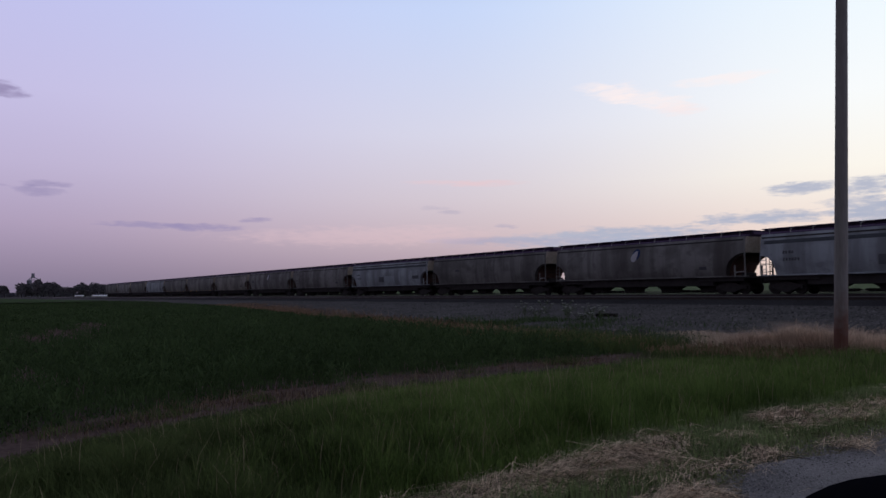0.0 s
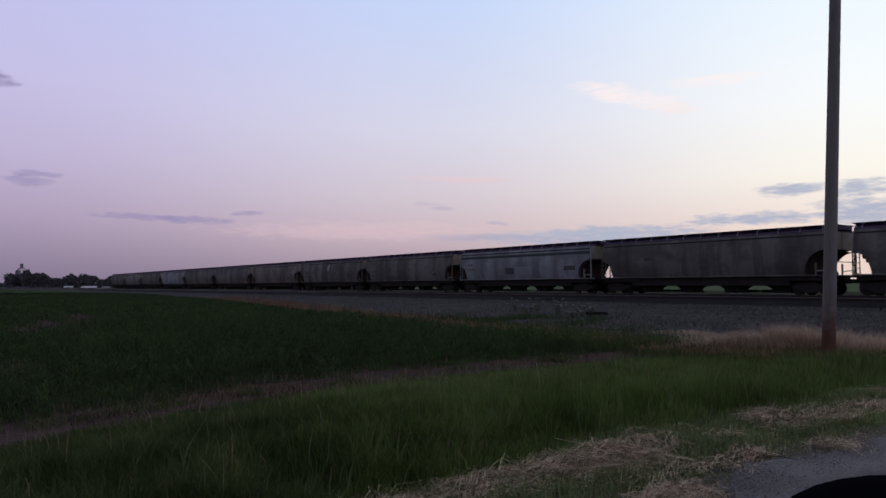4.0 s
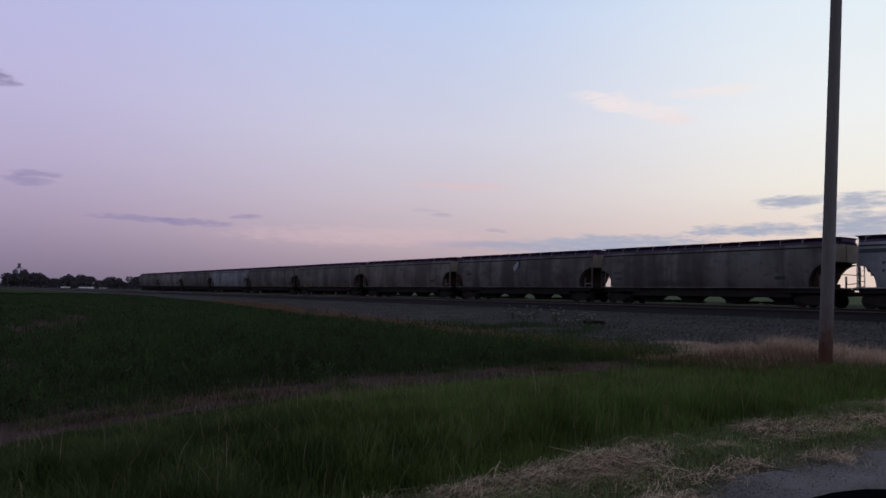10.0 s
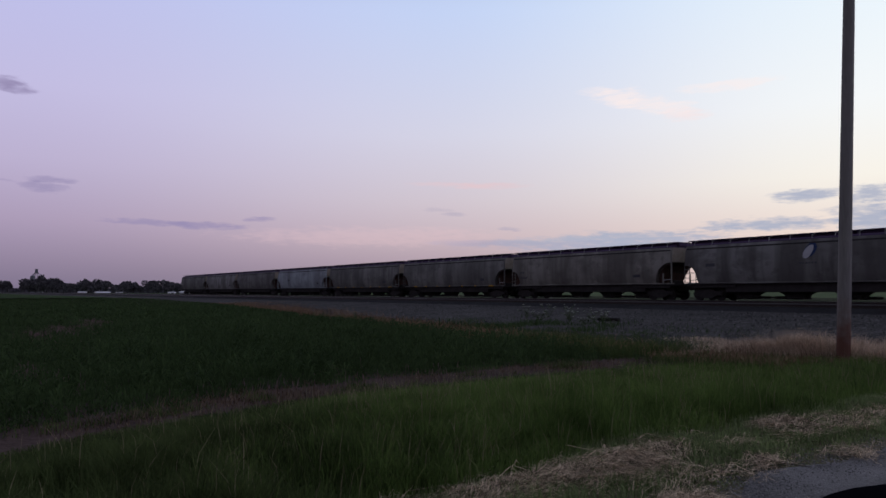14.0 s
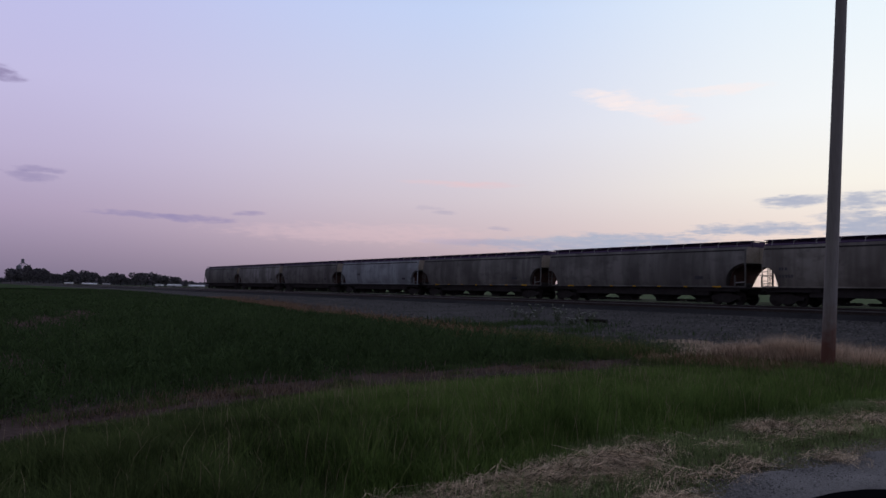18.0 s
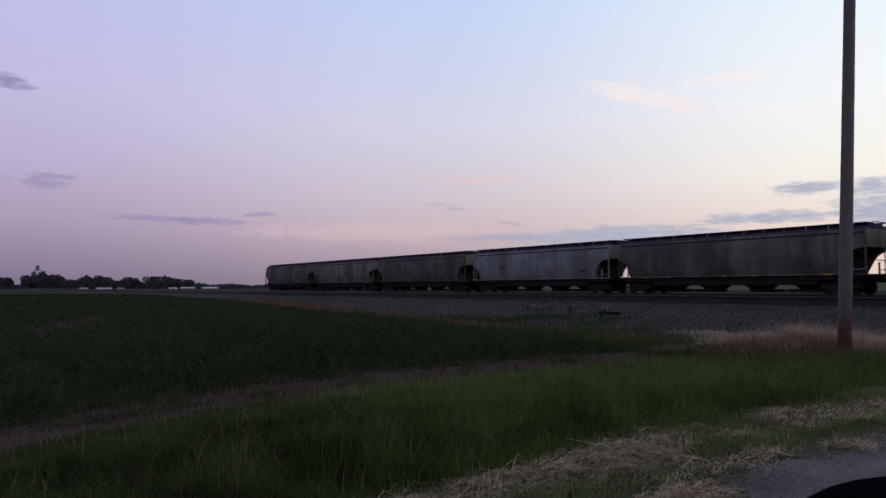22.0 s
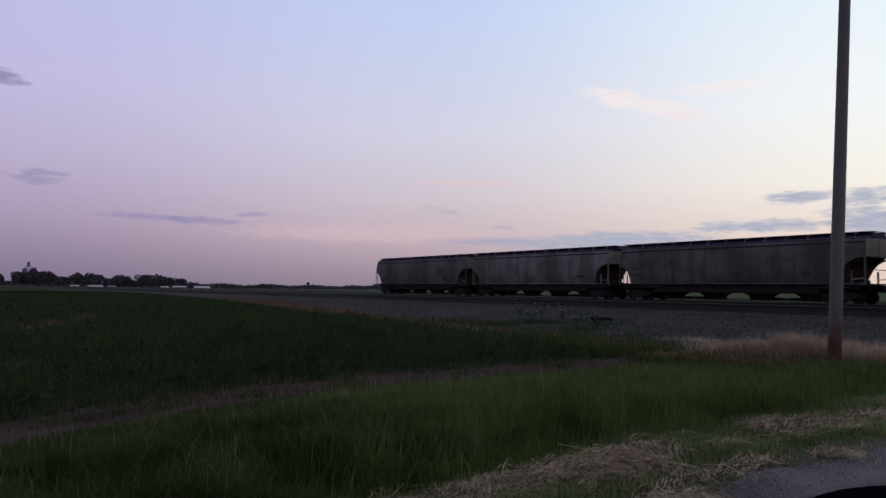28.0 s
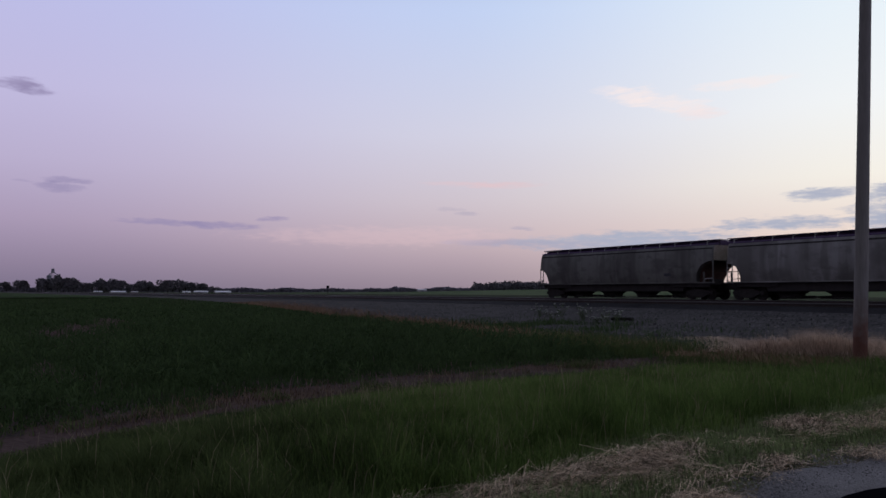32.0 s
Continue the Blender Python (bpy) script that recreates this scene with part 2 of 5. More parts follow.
def ground_z(x, y):
    prof = ((-5000, 0), (22, 0), (27, 0.08), (38.0, 0.50), (39.2, 0.54), (40.6, 0.80), (44, 0.80), (45, 0.9), (48.6, 0.9), (51.5, 1.22), (55, 1.3), (58, 0.9), (64, 0.3), (90, 0.0), (6000, 0))
    for (a, za), (b, zb) in zip(prof, prof[1:]):
        if y <= b:
            z = za + (zb - za) * (y - a) / (b - a)
            if y > 60:
                f = min(max((2.3 - abs(x) / y) / 1.1, 0), 1) * min(max((y - 60) / 380, 0), 1)
                z += 4.2 * f * f * (3 - 2 * f)
            return z
    return 0


def frange(a, b, s):
    return list(np.arange(a, b, s))


def build_ground():
    xs = [-4500, -3000, -2200, -1600, -1200, -900, -750, -600, -500, -400, -340, -280, -240, -200, -170, -145, -120] + frange(-100, -30, 3) + frange(-30, -15, 0.75) + frange(-15, -3, 0.3) + frange(-3, 12, 0.75) + [12, 30, 80, 200, 400, 600, 1000, 1500, 2500, 4500]
    ys = [-4500, -1500, -500, -150, -50, -20] + frange(-10, -3, 1.0) + frange(-3, 16, 0.4) + frange(16, 36, 0.75) + [37.0, 38.0, 39.2, 40.6, 42.3, 44, 45, 46.6, 48.6, 51.5, 53, 55, 58, 61, 64, 70, 80, 110, 150, 200, 250, 320, 400, 500, 700, 950, 1200, 1600, 2200, 3000, 4500]
    verts, faces, idx = [], [], []
    for y in ys:
        for x in xs:
            n = noise.noise((x * 0.5, y * 0.5, 0)) * 0.035 if -60 < x < 0 and -5 < y < 37 else 0
            verts.append((x, y, ground_z(x, y) + n))
    w = len(xs)
    for j in range(len(ys) - 1):
        for i in range(w - 1):
            faces.append((j * w + i, j * w + i + 1, (j + 1) * w + i + 1, (j + 1) * w + i))
            x, y = (xs[i] + xs[i + 1]) / 2, (ys[j] + ys[j + 1]) / 2
            if 39.2 < y < 49:
                k = 3
            elif 49 < y < 57:
                k = 1
            elif y > 49:
                k = 2
            elif y > 22 + 1.5 * noise.noise((x * 0.15, 1, 1)) and y > field_north(x) + 1.5:
                k = 4
            elif -6.0 < x < -3.4 and y < 26:
                k = 5
            elif crop_edge(y) - 0.35 < x < soil_edge(y) + 0.2 and y < 18:
                k = 6
            elif x < soil_edge(y) and y < field_north(x):
                k = 0
            else:
                k = 1
            idx.append(k)
    ob = mesh_object("ground", verts, faces, [M["soil"], M["meadow"], M["far_field"], M["ballast"], M["gravel"], M["thatch"], M["strip"]], idx, smooth=True)
    tagged(ob, "flat farmland ground with soil, verge and gravel beside the railway", "ground", kind="structure")


build_ground()


def road_edge(y):
    f = min(max((y - 4.6) / 1.7, 0), 1)
    return -3.56 - 0.4 * f * f * (3 - 2 * f)


def build_road():
    bm = bmesh.new()
    prev = None
    for y in [-400, -100, -30, -10] + frange(-4, 24, 0.35) + [25, 30, 38, 40.5, 48.5, 52, 60, 70, 100, 400, 1500]:
        z = 0.02 + ground_z(0, y) * 1.12
        j = 0.2 * noise.noise((y * 0.9, 0, 5)) + 0.16 * noise.noise((y * 3.1, 0, 6))
        row = [bm.verts.new((x, y, z + dz)) for x, dz in ((road_edge(y) - 0.18 + j, -0.05), (road_edge(y) + j, 0.0), (-0.3, 0.05), (3.3, 0.0), (3.6, -0.06))]
        if prev:
            for a in range(4):
                bm.faces.new((prev[a], prev[a + 1], row[a + 1], row[a]))
        prev = row
    me = bpy.data.meshes.new("road")
    bm.to_mesh(me)
    bm.free()
    me.materials.append(M["asphalt"])
    tagged(new("road", me), "worn grey asphalt country road with a crumbling edge", "road", kind="structure")


build_road()


# ---- tracks ----
def build_track(y0, top):
    ob = empty("railway_track", 0, y0, 0)
    tagged(ob, "steel railway track on shade-darkened ballast with wooden ties", "railway track", "tracks", "structure")
    x0, x1 = -2600, 900
    for s in (-1, 1):
        c = s * 0.7525
        bm = bmesh.new()
        box(bm, x0, x1, c - 0.07, c + 0.07, top - 0.18, top - 0.155)
        box(bm, x0, x1, c - 0.012, c + 0.012, top - 0.155, top - 0.04)
        rail = part("rail", bm, M["steel"], ob)
        bm = bmesh.new()
        box(bm, x0, x1, c - 0.037, c + 0.037, top - 0.04, top, 0.008)
        part("rail_head", bm, M["railhead"], rail, "worn bright rail head")
    bm = bmesh.new()
    box(bm, -0.115, 0.115, -1.3, 1.3, -0.16, 0.0, 0.012)
    me = bpy.data.meshes.new("tie")
    bm.to_mesh(me)
    bm.free()
    me.materials.append(M["tie"])
    rng = random.Random(int(y0 * 10))
    for k in range(150):
        t = new("tie", me)
        t.parent = ob
        t.location = (-95 + k * 0.54 + rng.uniform(-0.03, 0.03), rng.uniform(-0.06, 0.06), top - 0.18)
        t.rotation_euler = (0, 0, rng.uniform(-0.02, 0.02))


build_track(NEAR_Y, 1.0)
build_track(FAR_Y, RAIL_Z)



# ---- utility pole ----
def build_pole():
    base = Vector((-9.645, 17.71, -0.05))
    ob = empty("utility_pole", *base)
    tagged(ob, "tall weathered grey wooden utility pole with a stained base", "utility pole")
    bm = bmesh.new()
    rod(bm, (0, 0, 0), (0.383, 0.209, 11), 0.155, 20, 0.12)
    part("shaft", bm, M["pole"], ob)


def stain_pole(mt):
    """Reddish-brown weathering that creeps up the pole's foot."""
    nt = mt.node_tree
    b = nt.nodes["Principled BSDF"]
    base = b.inputs["Base Color"].links[0].from_socket
    co = nt.nodes.new("ShaderNodeTexCoord").outputs["Object"]
    sp = nt.nodes.new("ShaderNodeSeparateXYZ")
    nt.links.new(co, sp.inputs[0])
    n = nt.nodes.new("ShaderNodeTexNoise")
    n.inputs["Scale"].default_value = 5.0
    nt.links.new(co, n.inputs["Vector"])
    k = nt.nodes.new("ShaderNodeMath")
    k.operation = "MULTIPLY_ADD"
    nt.links.new(n.outputs["Fac"], k.inputs[0])
    k.inputs[1].default_value = 1.1
    nt.links.new(sp.outputs[2], k.inputs[2])
    r = nt.nodes.new("ShaderNodeMapRange")
    nt.links.new(k.outputs[0], r.inputs[0])
    r.inputs[1].default_value, r.inputs[2].default_value, r.inputs[3].default_value, r.inputs[4].default_value = 1.05, 2.1, 0.95, 0.0
    mx = nt.nodes.new("ShaderNodeMix")
    mx.data_type = "RGBA"
    nt.links.new(r.outputs[0], mx.inputs["Factor"])
    nt.links.new(base, mx.inputs["A"])
    mx.inputs["B"].default_value = (0.14, 0.066, 0.046, 1)
    nt.links.new(mx.outputs["Result"], b.inputs["Base Color"])


stain_pole(M["pole"])
build_pole()


# ---- vegetation ----
def blades(name, P, H, W, lean, mt, label, category, seed, droop=0.35, parent=None):
    """Many grass blades in one mesh: positions P (n,3), heights H, widths W."""
    g = np.random.RandomState(seed)
    n = len(P)
    a = g.uniform(0, 2 * np.pi, n)
    d = np.stack([np.cos(a), np.sin(a), np.zeros(n)], 1)
    s = np.stack([-d[:, 1], d[:, 0], np.zeros(n)], 1)
    ln = (lean * g.uniform(0.1, 1.25, n) * H)[:, None]
    up = np.array([0, 0, 1.0])
    w = (W / 2)[:, None]
    mid = P + d * ln * 0.35 + up * (H * 0.6)[:, None]
    tip = P + d * ln + up * (H * (1 - droop * g.uniform(0, 0.6, n)))[:, None]
    V = np.stack([P - s * w, P + s * w, mid + s * w * 0.8, mid - s * w * 0.8, tip], 1).reshape(-1, 3)
    b = np.arange(n) * 5
    F = np.concatenate([np.stack([b, b + 1, b + 2, b + 3], 1).ravel(), np.stack([b + 3, b + 2, b + 4], 1).ravel()])
    return raw_mesh(name, V, F, np.r_[np.full(n, 4), np.full(n, 3)], mt, label, category)


def raw_mesh(name, V, F, sizes, mt, label, category):
    me = bpy.data.meshes.new(name)
    me.vertices.add(len(V))
    me.vertices.foreach_set("co", V.astype(np.float32).ravel())
    me.loops.add(len(F))
    me.loops.foreach_set("vertex_index", F.astype(np.int32))
    me.polygons.add(len(sizes))
    me.polygons.foreach_set("loop_start", np.r_[0, np.cumsum(sizes)[:-1]].astype(np.int32))
    me.polygons.foreach_set("loop_total", sizes.astype(np.int32))
    me.materials.append(mt)
    me.update(calc_edges=True)
    ob = new(name, me)
    if label:
        tagged(ob, label, category, kind="stuff")
    return ob


def field_noise(x, y, s, seed=0):
    return np.array([noise.noise((a * s, b * s, seed * 7.3)) for a, b in zip(x, y)])


def gz(x, y):
    return np.array([ground_z(a, b) for a, b in zip(x, y)])


M.update({
    "grass": material("verge_grass", (0.062, 0.115, 0.025), 0.9, 0.55, 0.9, 2.6, 0, island=0.45, second=(0.13, 0.188, 0.052), thin=0.4),
    # weed colour, also a darker verge grass with the shade painted in
    "dark_olive": material("coarse_weeds", (0.05, 0.07, 0.024), 0.9, 0.5, 0.9, 3, 0, island=0.5, second=(0.088, 0.115, 0.04), thin=0.4),
    "coarse": material("coarse_grass_blades", (0.068, 0.1, 0.027), 0.9, 0.5, 0.9, 3, 0, island=0.7, second=(0.135, 0.165, 0.055), thin=0.4),
    "seed_head": material("grass_seed_heads", (0.26, 0.22, 0.13), 0.85, 0.35, 1, 9, 0, island=0.6, thin=0.3),
    "stubble": material("mown_grass", (0.105, 0.15, 0.05), 0.9, 0.5, 0.9, 4, 0, island=0.6, second=(0.22, 0.265, 0.115), thin=0.35),
    "hay": material("cut_hay", (0.185, 0.133, 0.087), 0.9, 0.75, 1.6, 9, 0, island=1.4, second=(0.49, 0.375, 0.255)),
    "dry": material("dry_grass", (0.48, 0.345, 0.245), 0.9, 0.4, 0.9, 4, 0, island=0.7, second=(0.66, 0.51, 0.38), thin=0.3),
    "brown": material("brown_grass", (0.16, 0.108, 0.075), 0.9, 0.5, 1.1, 5, 0, island=0.8, second=(0.27, 0.185, 0.13), thin=0.3),
    "rusty": material("dead_red_grass", (0.2, 0.115, 0.075), 0.9, 0.4, 0.5, 5, 0, island=0.8, second=(0.24, 0.155, 0.095)),
    "withered": material("withered_stalks", (0.15, 0.095, 0.095), 0.9, 0.4, 0.6, 5, 0, island=0.5, second=(0.19, 0.13, 0.125), thin=0.3),
    "strip_grass": material("withered_strip_grass", (0.1, 0.062, 0.038), 0.9, 0.5, 0.8, 5, 0, island=0.8, second=(0.15, 0.105, 0.07)),
    "corn": material("crop_leaves", (0.042, 0.07, 0.026), 0.9, 0.55, 0.35, 1.6, 0, island=0.4, second=(0.06, 0.09, 0.034), thin=0.4),
    "canopy": material("far_crop", (0.034, 0.06, 0.016), 0.95, 0.5, 0.15, 2.5, 0.8, bump_dist=0.3),
    # greyer and lighter than foliage, so distant crowns carry haze in their colour
    "leaf": material("hazed_tree_leaves", (0.15, 0.143, 0.15), 0.9, 0.5, 0.2, 1.5, 0, island=0.8),
    "bark": material("bark", (0.05, 0.042, 0.035), 0.9, 0.3, 1, 8, 0.3),
    # pale bluish grey: distance haze is mixed into the foliage colour
    "wood_hazed": material("far_woods", (0.19, 0.18, 0.21), 0.95, 0.35, 0.01, 0.2, 0, island=0.6),
    "white": material("white_metal", (0.72, 0.7, 0.7), 0.6, 0.1, 0.5, 5, 0),
    "shed": material("shed_walls", (0.4, 0.38, 0.38), 0.7, 0.2, 0.5, 5, 0),
    "galv": material("galvanised_steel", (0.2, 0.2, 0.22), 0.7, 0.2, 0.5, 6, 0),
    "stem": material("weed_stems", (0.09, 0.115, 0.06), 0.8, 0.4, 2, 20, 0),
    "umbel": material("weed_flowers", (0.32, 0.33, 0.27), 0.8, 0.3, 2, 20, 0),
    "scrap": material("old_tie_wood", (0.03, 0.026, 0.024), 0.95, 0.4, 3, 20, 0.5),
    "stone": material("ballast_stones", (0.045, 0.041, 0.039), 0.9, 0.4, 0.5, 6, 0.3, island=1.0, second=(0.1, 0.092, 0.088)),
})


def verge_grass():
    g = np.random.RandomState(3)
    n = 270000
    y = np.where(g.uniform(0, 1, n) < 0.3, g.uniform(-2.5, 6.0, n), g.uniform(-2.5, 21.0, n))
    edge = np.array([soil_edge(v) for v in y])
    x = edge - 0.1 + (-4.3 - edge + 0.1) * g.uniform(0, 1, n)
    nz = field_noise(x, y, 0.8)
    inner = mown_edge(y) + 0.12 - 0.12 * np.sin(y * 2.3 + 1)
    keep = (x < inner + g.normal(0, 0.12, n)) & ~((y > 15.5) & (g.uniform(0, 1, n) < 0.75)) & ~((x < edge + 0.5) & (g.uniform(0, 1, n) < 0.5)) & (field_noise(x, y, 2.4, 71) + 0.3 * field_noise(x, y, 6.0, 72) > g.uniform(-0.95, 0.0, n))
    x, y, nz, edge = x[keep], y[keep], nz[keep], edge[keep]
    n = len(x)
    tuft = 0.6 * field_noise(x, y, 2.4, 71) + 0.7 * field_noise(x, y, 1.1, 73)
    H = 0.34 + 0.13 * nz + 0.2 * field_noise(x, y, 0.3, 21) + 0.3 * tuft + g.normal(0, 0.09, n)
    H = H * (1 - 0.35 * np.clip((y - 7) / 6, 0, 1))
    H = np.minimum(H, 0.26 + 0.7 * np.maximum(mown_edge(y) - x, 0))
    H = np.clip(np.minimum(H, 0.03 + (0.135 - 0.06 * np.clip((y - 6) / 4, 0, 1)) * (x - edge) + g.normal(0, 0.02, n)), 0.03, 0.7)
    # near blades take the dark olive that holds the shade between them
    dark_olive = y + 0.35 * (x + 8) + g.normal(0, 0.6, n) + 1.2 * nz < 3.6
    for nm, sel, mt, lab in (("tall_grass", ~dark_olive, "grass", "tall uncut green roadside grass"), ("coarse_weeds", dark_olive, "dark_olive", "near roadside grass in darker olive, shade among blades in its colour")):
        blades(nm, np.stack([x, y, gz(x, y) - 0.02], 1)[sel], H[sel], g.uniform(0.004, 0.011, n)[sel], 0.8, M[mt], lab, "grass", 5)
    k = g.choice(n, 11000, replace=False)
    k = k[(field_noise(x[k], y[k], 1.7, 81) > -0.05) & (H[k] > 0.14) & ~(dark_olive[k] & (g.uniform(0, 1, len(k)) < 0.85)) & (g.uniform(0, 1, len(k)) < 0.35 + 0.13 * y[k])]
    blades("coarse_grass", np.stack([x[k], y[k], gz(x[k], y[k]) - 0.02], 1), H[k] * 1.12 + 0.03, g.uniform(0.008, 0.016, len(k)), 1.0, M["coarse"], "broad yellow-green grass blades standing in tufts", "grass", 82)
    k = g.choice(n, 3600, replace=False)
    k = k[~dark_olive[k] | (g.uniform(0, 1, len(k)) < 0.3)]
    blades("grass_seed_stalks", np.stack([x[k], y[k], gz(x[k], y[k])], 1), H[k] * 1.1 + g.uniform(0.03, 0.2, len(k)), g.uniform(0.003, 0.008, len(k)), 0.6, M["seed_head"], "pale dry seed stalks standing in the tall grass", "grass", 6)


def mown_edge(y):
    return -5.0 - 0.27 * (np.minimum(y, 5.5) - 2.8) - 0.05 * np.clip(y - 5.5, 0, 9)


def mown_strip():
    g = np.random.RandomState(8)
    n = 90000
    y = g.uniform(-2, 26, n)
    x = g.uniform(-6.1, -3.9, n)
    H = np.clip(0.085 + 0.07 * field_noise(x, y, 1.1, 2) + g.normal(0, 0.025, n), 0.02, 0.24) * np.clip((np.array([road_edge(v) for v in y]) - 0.1 - x) * 1.8, 0.1, 1)
    blades("mown_grass", np.stack([x, y, gz(x, y)], 1), H, g.uniform(0.005, 0.011, n), 0.9, M["stubble"], "short mown green grass stubble by the road", "grass", 9)
    # windrows of cut hay: bent strands lying on each other
    n = 300000
    y = 1.5 + 18 * g.uniform(0, 1, n) ** 1.35
    x = g.uniform(-6.1, -3.3, n)
    far = mown_edge(y)
    ragged = 0.5 * field_noise(x * 1.6, y * 0.6, 0.9, 4) + 0.65 * field_noise(x, y, 1.9, 5) + 0.4 * field_noise(x, y * 1.3, 3.6, 6)
    near_row = np.exp(-((x + 4.82 + 0.1 * (y - 4.5)) / 0.46) ** 2) * np.clip((7.7 - y) / 0.8, 0, 1)
    far_row = 0.85 * np.exp(-((x + 5.08) / 0.42) ** 2) * np.clip((y - 6.9) / 1.2, 0, 1)
    foot = 0.16 * np.exp(-((x - np.array([road_edge(v) for v in y]) + 0.12) / 0.26) ** 2)
    dens = 0.8 * near_row + 0.72 * far_row + foot - 0.2 + ragged
    keep = (dens > g.uniform(0.0, 0.95, n)) & (x > far + 0.1 + g.normal(0, 0.1, n)) & (x < np.array([road_edge(v) for v in y]) + np.abs(g.normal(0, 0.3, n)))
    x, y, dens = x[keep], y[keep], np.clip(dens[keep], 0, 1.1)
    n = len(x)
    mound = np.clip(0.005 + 0.09 * dens, 0.0, 0.1)
    z = gz(x, y) + 0.015 + mound * g.uniform(0.35, 1.0, n)
    a = np.pi / 2 + 2.2 * field_noise(x, y, 1.4, 33) + g.normal(0, 0.38, n) + np.where(g.uniform(0, 1, n) < 0.2, g.uniform(-1.5, 1.5, n), 0)
    L = g.uniform(0.1, 0.42, n) * np.where(g.uniform(0, 1, n) < 0.06, 2.0, 1)
    d = np.stack([np.cos(a), np.sin(a), g.normal(0, 0.13, n)], 1)
    s = np.stack([-np.sin(a), np.cos(a), g.normal(0, 0.5, n)], 1)
    w = g.uniform(0.0005, 0.0016, n)[:, None] * (1 + 0.06 * y)[:, None]
    P = np.stack([x, y, z], 1)
    bend = np.array([0, 0, 1.0]) * g.normal(0.015, 0.025, n)[:, None] + s * g.normal(0, 0.045, n)[:, None]
    A, B, C = P - d * (L / 2)[:, None], P + bend, P + d * (L / 2)[:, None]
    for Q in (A, C):
        Q[:, 2] = np.maximum(Q[:, 2], gz(Q[:, 0], Q[:, 1]) + 0.01)
    V = np.stack([A - s * w, A + s * w, B + s * w, B - s * w, C + s * w * 0.5, C - s * w * 0.5], 1).reshape(-1, 3)
    b = np.arange(n) * 6
    F = np.concatenate([np.stack([b, b + 1, b + 2, b + 3], 1).ravel(), np.stack([b + 3, b + 2, b + 4, b + 5], 1).ravel()])
    raw_mesh("cut_hay", V, F, np.full(2 * n, 4), M["hay"], "pale cut hay lying in loose rows on mown grass", "hay")


def bare_patch(x, y):
    """How thin the crop stands: a few failed spots in the field."""
    spots = ((-27, 2.4, 3.4, 0.55), (-31, 3.6, 3.6, 0.5), (-33, 4.6, 3.0, 0.4), (-38, 5.8, 3.6, 0.6), (-16, 1.3, 1.2, 0.25), (-13.6, 1.7, 0.8, 0.3))
    return np.clip(sum(np.exp(-(((x - a) / c) ** 2 + ((y - b) / d) ** 2)) for a, b, c, d in spots), 0, 1)


